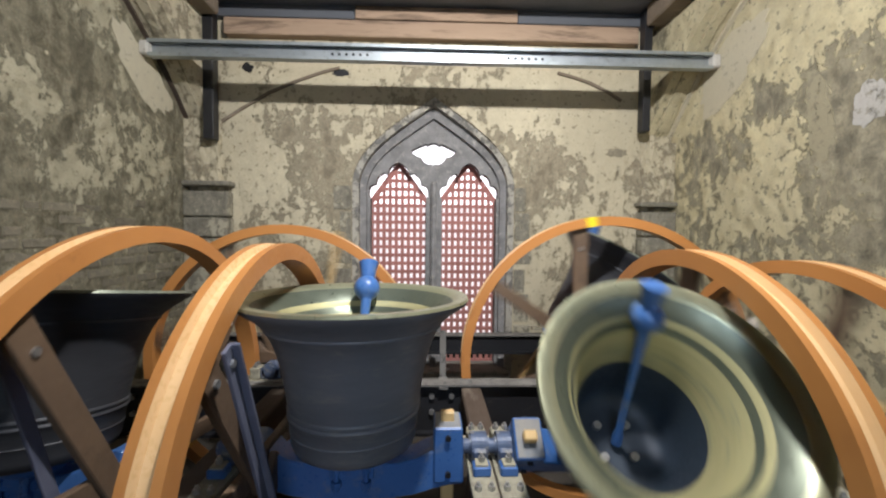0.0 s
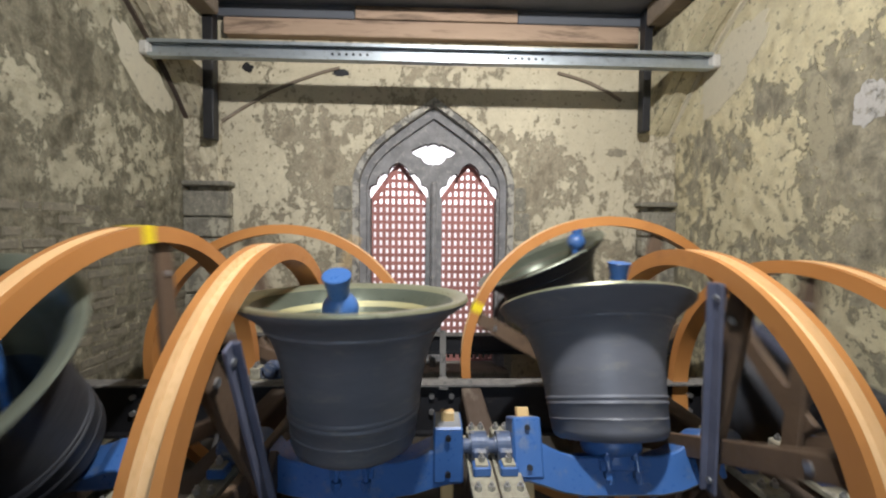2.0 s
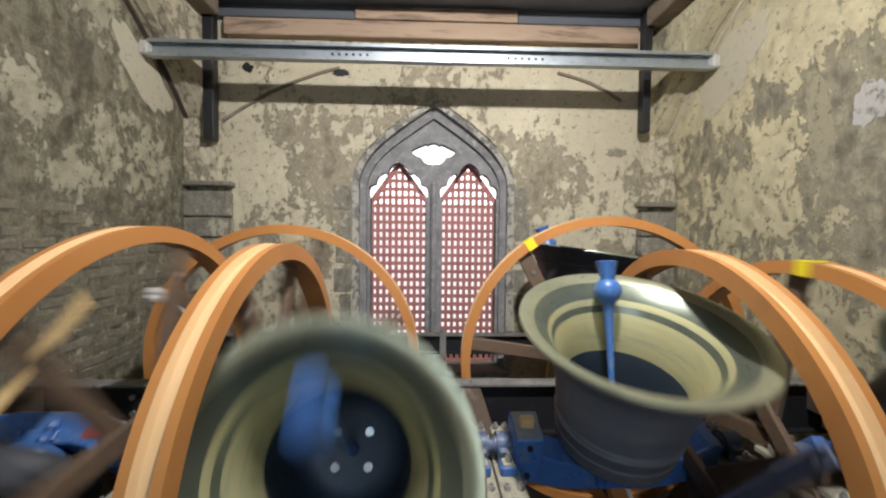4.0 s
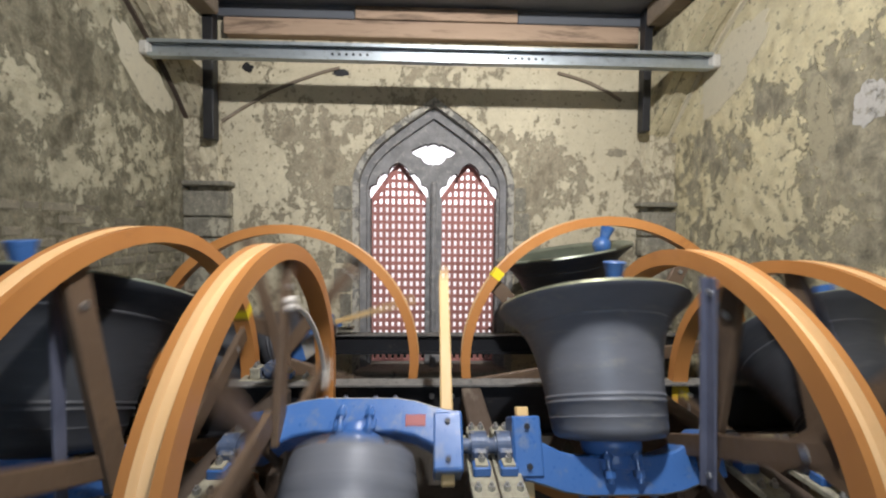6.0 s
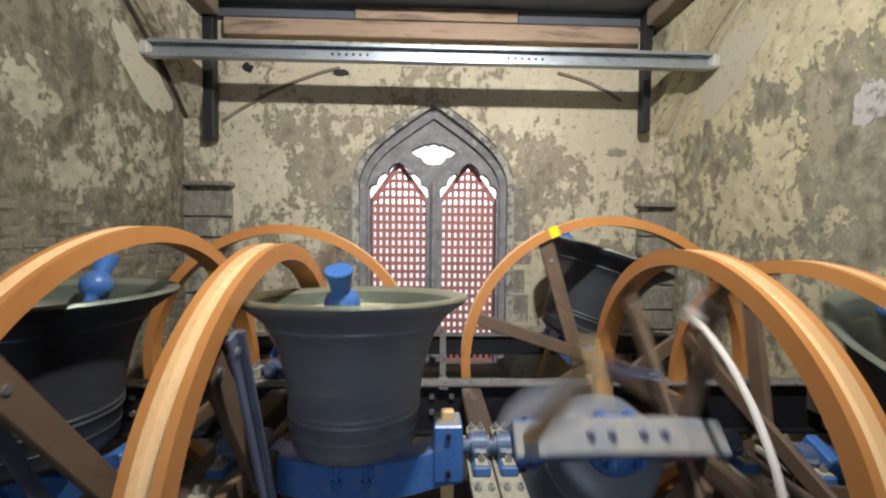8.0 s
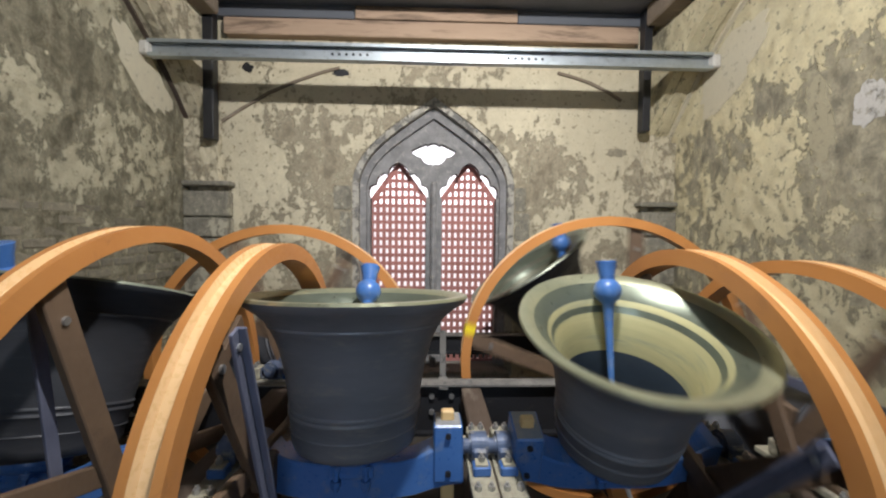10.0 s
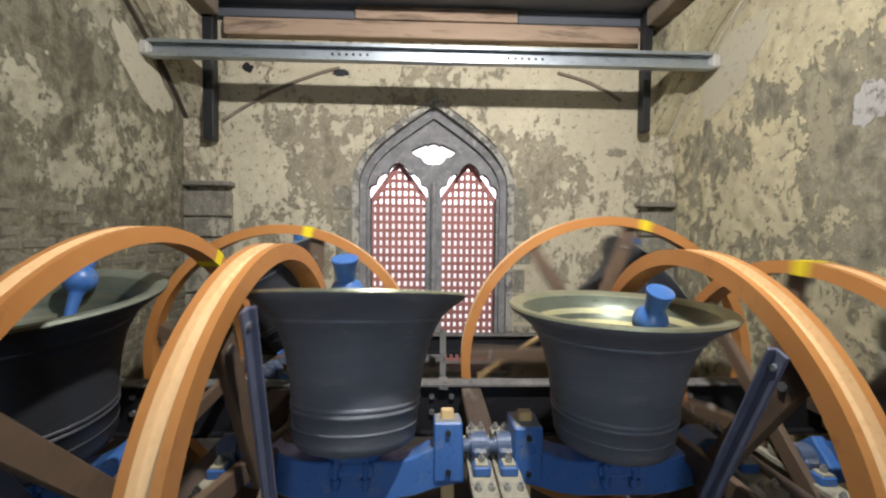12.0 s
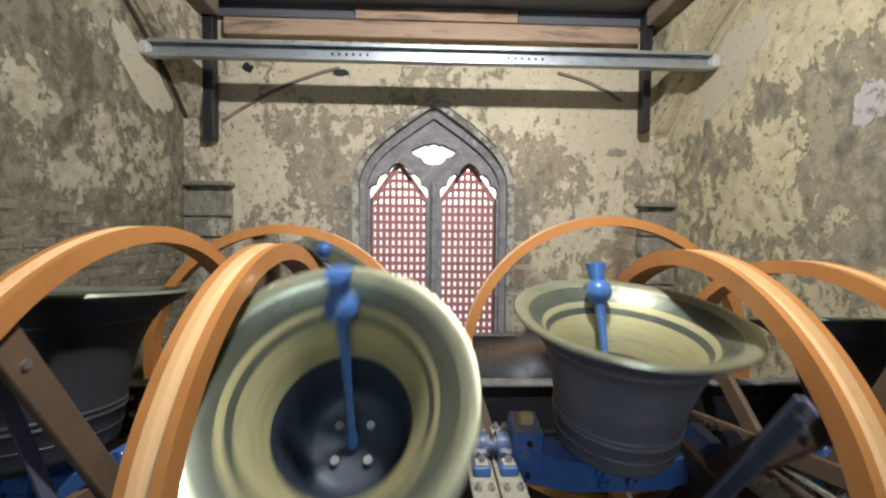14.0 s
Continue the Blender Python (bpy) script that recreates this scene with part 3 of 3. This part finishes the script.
# ---------------------------------------------------------------- bells
def bell_profile(r):
    out = [(1.00, 0.0), (1.01, 0.022), (0.99, 0.055), (0.925, 0.100), (0.855, 0.150), (0.795, 0.205), (0.772, 0.232), (0.776, 0.242), (0.770, 0.256), (0.752, 0.268),
           (0.705, 0.36), (0.668, 0.46), (0.637, 0.57), (0.610, 0.70), (0.590, 0.83), (0.577, 0.93), (0.586, 0.938), (0.586, 0.953), (0.575, 0.962), (0.574, 0.98),
           (0.583, 0.988), (0.583, 1.002), (0.571, 1.012), (0.560, 1.12), (0.558, 1.125), (0.564, 1.135), (0.556, 1.145), (0.548, 1.235), (0.528, 1.290), (0.490, 1.318), (0.33, 1.345), (0.0, 1.36)]
    inn = [(0.0, 1.29), (0.30, 1.28), (0.40, 1.25), (0.455, 1.18), (0.485, 1.05), (0.505, 0.85), (0.535, 0.66), (0.58, 0.48), (0.63, 0.35), (0.665, 0.28), (0.70, 0.22), (0.738, 0.165), (0.80, 0.105), (0.87, 0.045), (0.935, 0.0)]
    prof = [(a * r, d * r) for a, d in out + inn + out[:1]]
    no, ni = len(out), len(inn)
    # Index 4 colours the inside with dark reflection rings.
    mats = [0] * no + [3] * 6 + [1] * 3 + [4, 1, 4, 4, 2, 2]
    mats[0] = 2
    return prof, mats


def ring_piece(bm, R, x0, x1, depth, groove, seg=96):
    """A wheel rim about the X axis: a trough for the rope between two flanges."""
    w = x1 - x0
    sec = [(R, x0), (R, x0 + 0.25 * w), (R - groove, x0 + 0.33 * w), (R - groove * 1.15, x0 + 0.50 * w), (R - groove, x0 + 0.67 * w), (R, x0 + 0.75 * w), (R, x1), (R - depth, x1), (R - depth, x0)]
    rings = []
    for i in range(seg):
        a = 2 * math.pi * i / seg
        rings.append([bm.verts.new((x, r * math.sin(a), r * math.cos(a))) for r, x in sec])
    k = len(sec)
    for i in range(seg):
        p, q = rings[i], rings[(i + 1) % seg]
        for j in range(k):
            f = bm.faces.new((p[j], p[(j + 1) % k], q[(j + 1) % k], q[j]))
            f.smooth = True
            f.material_index = 1 if j in (1, 2, 3, 4) else 0


def make_bell(r, R, wheel_x, rim_w, rim_d, reach, side, mark_deg, label, crown=0.0, strut=False, tone="bell"):
    """A bell hung for full-circle ringing. Local X is its axle; it hangs mouth down. side: -1 or 1, where the wheel is."""
    root = thing("hung_bell", label, "bell", group="ring of six bells")
    top = crown
    h = 1.38 * r
    # bell body, lip down
    bm = B()
    prof, mats = bell_profile(r)
    lathe(bm, [(a, z - h + top) for a, z in prof], 72, mats)
    # Side and rear bells take the copies coloured for weak light.
    body = part("bell_body", bm, [M[tone], M["bell_in"], M["bell_lip"], M["bell_crown"], M["bell_reflection"]] if tone == "bell" else [M[tone], M["bell_in_dim"], M["bell_lip_dim"], M["bell_crown"], M["bell_reflection"]], root,
                "dark bell metal with bright yellowish inside" if tone == "bell" else "dark bell metal with a greenish inside, darkened for weak light", 50)
    for i in range(4):
        a = math.pi / 4 + i * math.pi / 2
        bm = B()
        rod(bm, (0.20 * r * math.cos(a), 0.20 * r * math.sin(a), top - 0.10 * r), (0.20 * r * math.cos(a), 0.20 * r * math.sin(a), top - 0.15 * r), 0.016, seg=8)
        part("crown_bolt", bm, M["bolt"], body)
    # cranked headstock
    bm = B()
    prof2 = [(-1, -0.050), (-0.86, -0.050), (-0.72, -0.012), (-0.56, 0.018), (-0.38, 0.034), (0.38, 0.034), (0.56, 0.018), (0.72, -0.012), (0.86, -0.050), (1, -0.050),
             (1, 0.108), (0.86, 0.114), (0.72, 0.128), (0.56, 0.148), (0.36, 0.160), (-0.36, 0.160), (-0.56, 0.148), (-0.72, 0.128), (-0.86, 0.114), (-1, 0.108)]
    a = [bm.verts.new((x * reach, -0.062, z)) for x, z in prof2]
    b = [bm.verts.new((x * reach, 0.062, z)) for x, z in prof2]
    n = len(prof2)
    for i in range(n):
        j = (i + 1) % n
        bm.faces.new((a[i], a[j], b[j], b[i]))
    for i in range(n // 2 - 1):
        j = n - 1 - i
        bm.faces.new((a[i], a[i + 1], a[j - 1], a[j]))
        bm.faces.new((b[i], b[j], b[j - 1], b[i + 1]))
    bmesh.ops.bevel(bm, geom=list(bm.edges), offset=0.006, segments=1, affect="EDGES")
    bm.normal_update()
    bmesh.ops.recalc_face_normals(bm, faces=bm.faces)
    for f in bm.faces:
        if abs(f.normal.z) > 0.6 and f.calc_center_median().z > 0.05:
            f.material_index = 1
    head = part("headstock", bm, [M["blue"], M["top_dust"]], root, "blue painted cranked steel headstock, dusty on top")
    if strut:
        bm = B()
        box(bm, (0.56 * reach, -0.0635, 0.072), (0.075, 0.004, 0.042), bev=0.001)
        part("maker_plate", bm, M["red_plate"], head, "small faded red plate")
    bm = B()
    lathe(bm, [(0.0, -0.030), (0.098, -0.030), (0.108, -0.016), (0.110, 0.004), (0.104, 0.022), (0.086, 0.034), (0.084, 0.060), (0.0, 0.060)], 36)
    part("crown_boss", bm, M["blue"], head, "domed blue boss between bell and headstock", 40)
    for sy in (-1, 1):
        bm = B()
        box(bm, (0, sy * 0.067, 0.060), (0.155, 0.018, 0.040), bev=0.004)
        box(bm, (0, sy * 0.070, 0.030), (0.120, 0.014, 0.016), bev=0.003)
        part("clamp_plate", bm, M["blue"], head)
        for sx in (-0.052, 0.052):
            bm = B()
            rod(bm, (sx, sy * 0.083, 0.018), (sx, sy * 0.083, 0.118), 0.010, seg=10)
            rod(bm, (sx, sy * 0.083, 0.080), (sx, sy * 0.083, 0.103), 0.019, seg=6)
            rod(bm, (sx, sy * 0.083, 0.028), (sx, sy * 0.083, 0.044), 0.019, seg=6)
            part("clamp_bolt", bm, M["blue"], head)
    for sx in (-0.28, -0.12, 0.12, 0.28):
        bm = B()
        rod(bm, (sx * r * 1.2, 0.0, 0.148), (sx * r * 1.2, 0.0, 0.172), 0.017, seg=6)
        rod(bm, (sx * r * 1.2, 0.0, 0.168), (sx * r * 1.2, 0.0, 0.185), 0.010, seg=8)
        part("headstock_bolt", bm, M["bluegrey"], head)
    for sx in (-1, 1):
        bm = B()
        rod(bm, (sx * (reach - 0.01), 0, 0), (sx * (reach + 0.10), 0, 0), 0.026, seg=16)
        part("gudgeon", bm, M["housing"], head, "dull steel gudgeon pin")
    # stay, away from the wheel
    bm = B()
    sxp = -side * (reach - 0.055)
    box(bm, (sxp, 0.0, 0.338), (0.048, 0.036, 0.944), bev=0.005)
    part("stay", bm, M["stay"], root, "pale ash stay")
    bm = B()
    box(bm, (sxp, 0.0, 0.0), (0.104, 0.142, 0.20), bev=0.006)
    for q in bm.faces:
        q.normal_update()
        if q.normal.z < -0.9:
            q.material_index = 1
    socket = part("stay_socket", bm, [M["blue"], M["top_dust"]], root)
    for sy in (-1, 1):
        for sz in (-0.065, 0.065):
            bm = B()
            rod(bm, (sxp, sy * 0.070, sz), (sxp, sy * 0.082, sz), 0.011, seg=6)
            part("socket_bolt", bm, M["black"], socket)
    # wheel
    x0, x1 = (wheel_x - rim_w, wheel_x) if side < 0 else (wheel_x, wheel_x + rim_w)
    bm = B()
    ring_piece(bm, R, x0, x1, rim_d, 0.022)
    wheel = part("wheel", bm, [M["rim"], M["groove"]], root, "varnished orange wooden rim grooved for the rope", 30)
    xc = (x0 + x1) / 2
    f = R / 0.883
    rin = R - rim_d + 0.008
    runs = []
    for sy in (-1, 1):
        lo = Vector((0, sy * 0.72, -0.694)).normalized() * rin
        runs.append(((0, sy * 0.150 * f, 0.06 * f), lo, 0.088, 0.0))
        up = Vector((0, sy * 0.60, 0.80)).normalized() * rin
        runs.append(((0, sy * 0.04 * f, 0.0), up, 0.080, 0.016))
    runs.append(((0, -rin, 0), (0, rin, 0), 0.075, -0.016))
    for p, q, wide, off in runs:
        o = Vector((xc + off, 0, 0))
        p, q = Vector(p) + o, Vector(q) + o
        d = (q - p).normalized()
        bm = B()
        bar(bm, p, q, 0.028, wide, up=(0, d.z, -d.y), bev=0.004)
        sp = part("spoke", bm, M["spoke"], wheel, "dull brown oak spoke")
        bm = B()
        c = q - d * (0.13 * f)
        rod(bm, c + Vector((-0.022, 0, 0)), c + Vector((0.022, 0, 0)), 0.013, seg=8)
        part("spoke_bolt", bm, M["bolt"], sp)
    am = math.radians(mark_deg or 0)
    bm = B()
    mw = 0.030 / R
    for k in range(4):
        a0, a1 = am - mw + 2 * mw * k / 4, am - mw + 2 * mw * (k + 1) / 4
        sec = [(R - rim_d - 0.003, x0 - 0.003), (R + 0.003, x0 - 0.003), (R + 0.003, x1 + 0.003), (R - rim_d - 0.003, x1 + 0.003)]
        p = [bm.verts.new((x, q * math.sin(a0), q * math.cos(a0))) for q, x in sec]
        s = [bm.verts.new((x, q * math.sin(a1), q * math.cos(a1))) for q, x in sec]
        for j in range(4):
            bm.faces.new((p[j], p[(j + 1) % 4], s[(j + 1) % 4], s[j]))
    bmesh.ops.remove_doubles(bm, verts=bm.verts, dist=1e-5)
    if mark_deg is None:
        bm.free()
    else:
        part("tape_mark", bm, M["tape"], wheel, "yellow tape marker")
    if strut:
        f = R / 0.75
        xs = (x1 + 0.022) if side < 0 else (x0 - 0.022)
        p0, p1 = Vector((xs, 0.225 * f, 0.12 * f)), Vector((xs, 0.492 * f, -0.502 * f))
        d = (p1 - p0).normalized()
        q = Vector((0, d.z, -d.y))
        bm = B()
        bar(bm, p0, p1, 0.010, 0.042, up=q, bev=0.002)
        bar(bm, p0 + q * 0.019 + Vector((-side * 0.011, 0, 0)), p1 + q * 0.019 + Vector((-side * 0.011, 0, 0)), 0.026, 0.010, up=q, bev=0.002)
        st = part("wheel_strut", bm, M["bluegrey"], root, "dusty blue angle-iron wheel strut")
        for u in (0.06, 0.93):
            bm = B()
            c = p0.lerp(p1, u)
            rod(bm, c, c + Vector((-side * 0.012, 0, 0)), 0.010, seg=8)
            part("strut_bolt", bm, M["bolt"], st)
        # tail of the bell rope, tied across the spokes
        xr = xc - side * 0.047
        line = [(0.415, 0.50), (0.335, 0.405), (0.25, 0.445), (0.13, 0.48), (0.0, 0.49), (-0.14, 0.475), (-0.25, 0.44), (-0.335, 0.405)]
        pts = [Vector((xr, u * f, v * f)) for u, v in line]
        bm = B()
        for p, q in zip(pts, pts[1:]):
            e = (q - p).normalized() * 0.006
            rod(bm, p - e, q + e, 0.0115, seg=8)
        for u in (1, len(pts) - 1):
            for k in (-0.012, 0.012):
                d = Vector((0, pts[u].y, pts[u].z)).normalized()
                rod(bm, pts[u] + d * k - Vector((0.016, 0, 0)), pts[u] + d * k + Vector((0.016, 0, 0)), 0.017, seg=8)
        part("tail_rope", bm, M["tail_rope"], wheel, "worn white rope tail tied to the spokes")
    # clapper, pivoting under the crown
    L = 1.35 * r
    bm = B()
    br = 0.135 * r
    prof3 = [(0.0, 0.05 * r), (0.05 * r, 0.04 * r), (0.05 * r, -0.05 * r), (0.034 * r, -0.12 * r), (0.030 * r, -0.5 * r), (0.040 * r, -0.95 * r), (0.055 * r, -L + br * 1.05)]
    prof3 += [(br * math.sin(a), -L + br * math.cos(a)) for a in [math.radians(x) for x in (30, 50, 70, 90, 110, 130, 148)]]
    prof3 += [(0.078 * r, -L - br * 1.05), (0.082 * r, -L - br * 1.4), (0.105 * r, -L - br * 2.15), (0.10 * r, -L - br * 2.2), (0.0, -L - br * 2.2)]
    lathe(bm, prof3, 24)
    cl = part("clapper", bm, M["blue"], root, "blue painted clapper", 40)
    cl["pivot"] = top - 0.17 * r
    cl["lean"] = 28.0
    return root, cl


ZA, YA = 1.055, 1.4655
YREAR = 3.00
BELLS = {}
# key: radius, wheel radius, wheel plane, rim width, rim depth, headstock reach, wheel side, tape, place, turn about z
BELLS["a"] = (make_bell(0.408, 0.750, -0.245, 0.092, 0.060, 0.395, -1, None, "dark bronze bell in an orange wooden wheel, swinging full circle", strut=True), (-0.268, YA, ZA), 0)
BELLS["b"] = (make_bell(0.385, 0.740, 0.232, 0.092, 0.060, 0.385, 1, None, "smaller dark bronze bell in an orange wheel, swinging full circle", strut=True), (0.690, YA, ZA), 0)
BELLS["e"] = (make_bell(0.460, 0.883, 0.381, 0.085, 0.060, 0.360, 1, -143, "dark bronze bell close to the rubble wall, swinging full circle", strut=True, tone="bell_dim"), (-1.475, 1.528, 0.98), 0)
BELLS["f"] = (make_bell(0.390, 0.774, -0.340, 0.087, 0.052, 0.310, -1, -138, "dark bronze bell close to the limewashed wall, swinging full circle", strut=True, tone="bell_dim"), (1.830, 1.505, 0.98), 0)
BELLS["c"] = (make_bell(0.450, 0.833, -0.46, 0.080, 0.055, 0.440, -1, 138, "dark bronze bell behind its wheel by the window, swinging sideways", tone="bell_dim"), (-0.895, 3.00, ZA), 90)
BELLS["d"] = (make_bell(0.490, 0.901, -0.50, 0.080, 0.055, 0.470, -1, -138, "large dark bronze bell behind its wheel, swinging sideways", tone="bell_dim"), (1.098, 2.98, ZA), 90)

# ---------------------------------------------------------------- bell frame
def girder(name, a, b, w, h, label):
    """A rolled steel channel: web and two flanges."""
    root = thing(name, label, "girder", group="bell frame girders")
    a, b = Vector(a), Vector(b)
    for nm, dz, hh, ww in (("web", 0, h, 0.018), ("flange", h / 2 - 0.005, 0.010, w), ("flange", -h / 2 + 0.008, 0.016, w)):
        bm = B()
        o = Vector((0, 0, dz))
        bar(bm, a + o, b + o, ww, hh - (0.034 if nm == "web" else 0), up=(0, 0, 1))
        part(nm, bm, M["flange"] if dz > 0 else M["black"], root, "dusty grey top flange" if dz > 0 else "")
    return root


g = girder("cross_girder", (-2.2, 2.24, 0.86), (2.3, 2.24, 0.86), 0.10, 0.29, "black painted steel girder across the bell frame")
for x, z in ((0.02, 0.93), (0.02, 0.84), (0.13, 0.93), (0.13, 0.84), (-1.62, 0.93), (-1.62, 0.84), (1.5, 0.93), (1.5, 0.84)):
    bm = B()
    rod(bm, (x, 2.232, z), (x, 2.212, z), 0.016, seg=6)
    part("bolt", bm, M["bolt"], g)
girder("rear_girder", (-2.2, 3.55, 0.86), (2.3, 3.55, 0.86), 0.10, 0.17, "black painted steel girder below the window")
for x in (-0.80, 0.235, 1.22, -2.1, 2.2):
    root = thing("frame_truss", "dark oak truss of the bell frame under the bearings", "truss", group="bell frame trusses")
    bm = B()
    bar(bm, (x, 0.35, 0.93), (x, 2.18, 0.93), 0.11, 0.13, bev=0.008)
    part("head_beam", bm, M["frameoak"], root)
    bm = B()
    bar(bm, (x, 0.35, 0.10), (x, 2.18, 0.10), 0.14, 0.16, bev=0.008)
    part("sill_beam", bm, M["frameoak"], root)
    for y0, y1 in ((0.5, 1.25), (2.1, 1.6)):
        bm = B()
        bar(bm, (x, y0, 0.17), (x, y1, 0.87), 0.10, 0.12, up=(1, 0, 0), bev=0.008)
        part("brace", bm, M["frameoak"], root)
for x in (-2.0, -0.895, 1.098, 2.1):
    bm = B()
    bar(bm, (x, 2.24, 0.4), (x, 3.55, 0.4), 0.12, 0.16, bev=0.008)
    solid("rear_beam", bm, M["frameoak"], "dark oak beam between the frame girders", "beam")


def bearing(x, y, turn, z=1.055):
    root = thing("bearing", "blue bearing block bolted on a dusty cream plate", "bearing", pose(x, y, z, 0, 0, turn), "bearings")
    bm = B()
    box(bm, (0, -0.03, -0.058), (0.088, 0.40, 0.024), bev=0.003)
    part("base_plate", bm, M["plate"], root)
    bm = B()
    box(bm, (0, 0, -0.015), (0.060, 0.12, 0.06), bev=0.010)
    rod(bm, (-0.030, 0, 0.002), (0.030, 0, 0.002), 0.048, seg=24)
    rod(bm, (-0.036, 0, 0.002), (0.036, 0, 0.002), 0.034, seg=24)
    part("housing", bm, M["housing"], root, "dusty dark blue bearing housing")
    bm = B()
    box(bm, (0, 0.085, -0.012), (0.074, 0.055, 0.065), bev=0.006)
    part("cap", bm, M["plate"], root, "dusty cream bearing cap")
    bm = B()
    box(bm, (0, -0.095, -0.03), (0.062, 0.055, 0.034), bev=0.005)
    part("lug", bm, M["blue"], root)
    bm = B()
    box(bm, (0, -0.095, -0.010), (0.044, 0.044, 0.008), bev=0.001)
    part("washer", bm, M["plate"], root)
    for bx, by, bz in ((0, -0.095, -0.004), (-0.018, 0.085, 0.020), (0.018, 0.085, 0.020), (-0.022, -0.19, -0.046), (0.022, -0.19, -0.046)):
        bm = B()
        rod(bm, (bx, by, bz), (bx, by, bz + 0.016), 0.012, seg=6)
        rod(bm, (bx, by, bz + 0.014), (bx, by, bz + 0.026), 0.006, seg=8)
        part("bolt", bm, M["bolt"], root)


for x in (0.188, 0.283, -0.715, 1.14):
    bearing(x, YA, 0)
for x, y in ((-1.06, 1.528), (-2.08, 1.528), (1.47, 1.505), (2.27, 1.505)):
    bearing(x, y, 0, 0.98)
for x in (-0.895, 1.098):
    bearing(x, 2.30, 90)
    bearing(x, 3.56, 90)

bm = B()
bar(bm, (0.085, 2.36, 0.98), (0.085, 2.36, 1.27), 0.035, 0.006, up=(0, 1, 0))
bar(bm, (0.070, 2.375, 0.98), (0.070, 2.375, 1.27), 0.006, 0.035, up=(0, 1, 0))
bar(bm, (0.085, 2.36, 0.985), (0.085, 2.19, 0.985), 0.05, 0.012)
solid("steel_post", bm, M["flange"], "short grey angle-iron post on the girder", "post")
# ---------------------------------------------------------------- lamp over the frame
lf = thing("bulkhead_lamp", "round bulkhead lamp under the ceiling", "lamp", Matrix.Translation(LAMP))
bm = B()
lathe(bm, [(0, 0.0), (0.11, 0.0), (0.12, 0.03), (0.12, 0.07), (0.0, 0.07)], 32)
part("body", bm, M["black"], lf)
bm = B()
box(bm, (0, 0, 0.09), (0.05, 0.05, 0.06))
part("bracket", bm, M["black"], lf)


# ---------------------------------------------------------------- brick courses low on the west wall
rnd = random.Random(4)
brick_meshes = []
for k in range(6):
    bm = B()
    box(bm, (0, 0, 0), (0.03, (0.205, 0.20, 0.10)[k % 3], 0.058), bev=0.007)
    for v in bm.verts:
        v.co += Vector((rnd.uniform(-0.002, 0.002), rnd.uniform(-0.005, 0.005), rnd.uniform(-0.004, 0.004)))
    brick_meshes.append(mesh_of("brick", bm, M["brick"]))
for row in range(17):
    y = 1.72 + 0.11 * (row % 2) + rnd.uniform(-0.02, 0.02)
    z = 0.90 + row * 0.072
    k = 0
    while y < 3.66:
        head_on = rnd.random() < 0.3
        wdt = 0.115 if head_on else 0.218
        fade = (row - 10) / 7
        if rnd.random() > 0.12 + max(0, fade) * 0.8:
            ob = new("brick", brick_meshes[2 + 3 * rnd.randrange(2) if head_on else rnd.choice((0, 1, 3, 4))])
            ob.matrix_basis = pose(WX0 - 0.011 + rnd.uniform(-0.004, 0.003), y + wdt / 2, z + rnd.uniform(-0.003, 0.003), rnd.uniform(-1.5, 1.5))
            ob.parent = wall_west
        y += wdt

# ---------------------------------------------------------------- how the bells swing
# rate of the swing, the way of the first swing, the moments at the bottom, and the top of each swing in degrees
SWINGS = {
    "a": (3.89, 1, [-1.45, 1.10, 3.71, 6.10, 8.87, 11.24, 13.61, 15.99], [182, 186, 186, 185, 185, 178, 185]),
    "b": (3.83, 1, [-0.40, 1.38, 3.38, 5.44, 8.12, 10.64, 13.24, 15.60], [172, 169, 177, 180, 179, 180, 179]),
    "c": (3.05, -1, [-2.03, 0.03, 1.94, 3.94, 5.77, 7.80, 9.79, 12.68, 14.59], [170, 166, 161, 165, 161, 167, 169, 167]),
    "d": (3.19, 1, [-1.81, 0.59, 2.67, 4.99, 7.16, 9.43, 11.56, 13.87, 16.0], [173, 171, 174, 171, 167, 175, 168, 171]),
    "e": (3.21, -1, [-0.94, 1.48, 4.14, 6.69, 9.04, 10.84, 12.98, 15.2], [176, 185, 177, 182, 163, 174, 175]),
    "f": (3.50, 1, [-1.90, 0.20, 2.27, 4.46, 6.42, 8.59, 10.18, 12.45, 14.9], [169, 165, 172, 175, 181, 152, 182, 173]),
}


def climb(rate, u):
    """Degrees from the bottom, u seconds after passing it."""
    return math.degrees(4 * math.atan(math.exp(rate * u)) - math.pi)


def swing(rate, first, bottoms, tops, t):
    """The bell's angle (0: mouth down) and the clapper's lean (-1..1) at t."""
    i = max(k for k, b in enumerate(bottoms) if b <= t)
    sign = first * (1 if i % 2 == 0 else -1)
    b0, b1 = bottoms[i], bottoms[i + 1]
    half = (b1 - b0) / 2
    a = climb(rate, t - b0) + climb(rate, b1 - t) - 180
    a += (tops[i] - 2 * climb(rate, half) + 180) * math.exp(-(((t - b0 - half) / (0.5 * half)) ** 2))
    lean = min(1.0, max(0.0, (t - b0 - 0.10) / 0.26))
    lean = -1 + 2 * lean * lean * (3 - 2 * lean)
    return sign * a, sign * lean


def motions():
    steps = [i / 10 for i in range(141)]
    for key, ((root, cl), (x, y, z), turn) in BELLS.items():
        rows, hits = [], []
        for t in steps:
            a, s = swing(*SWINGS[key], t)
            rows.append((t, pose(x, y, z, -a, 0, turn)))
            hits.append((t, pose(0, 0, cl["pivot"], -s * cl["lean"])))
        walk(root, rows)
        walk(cl, hits)


motions()
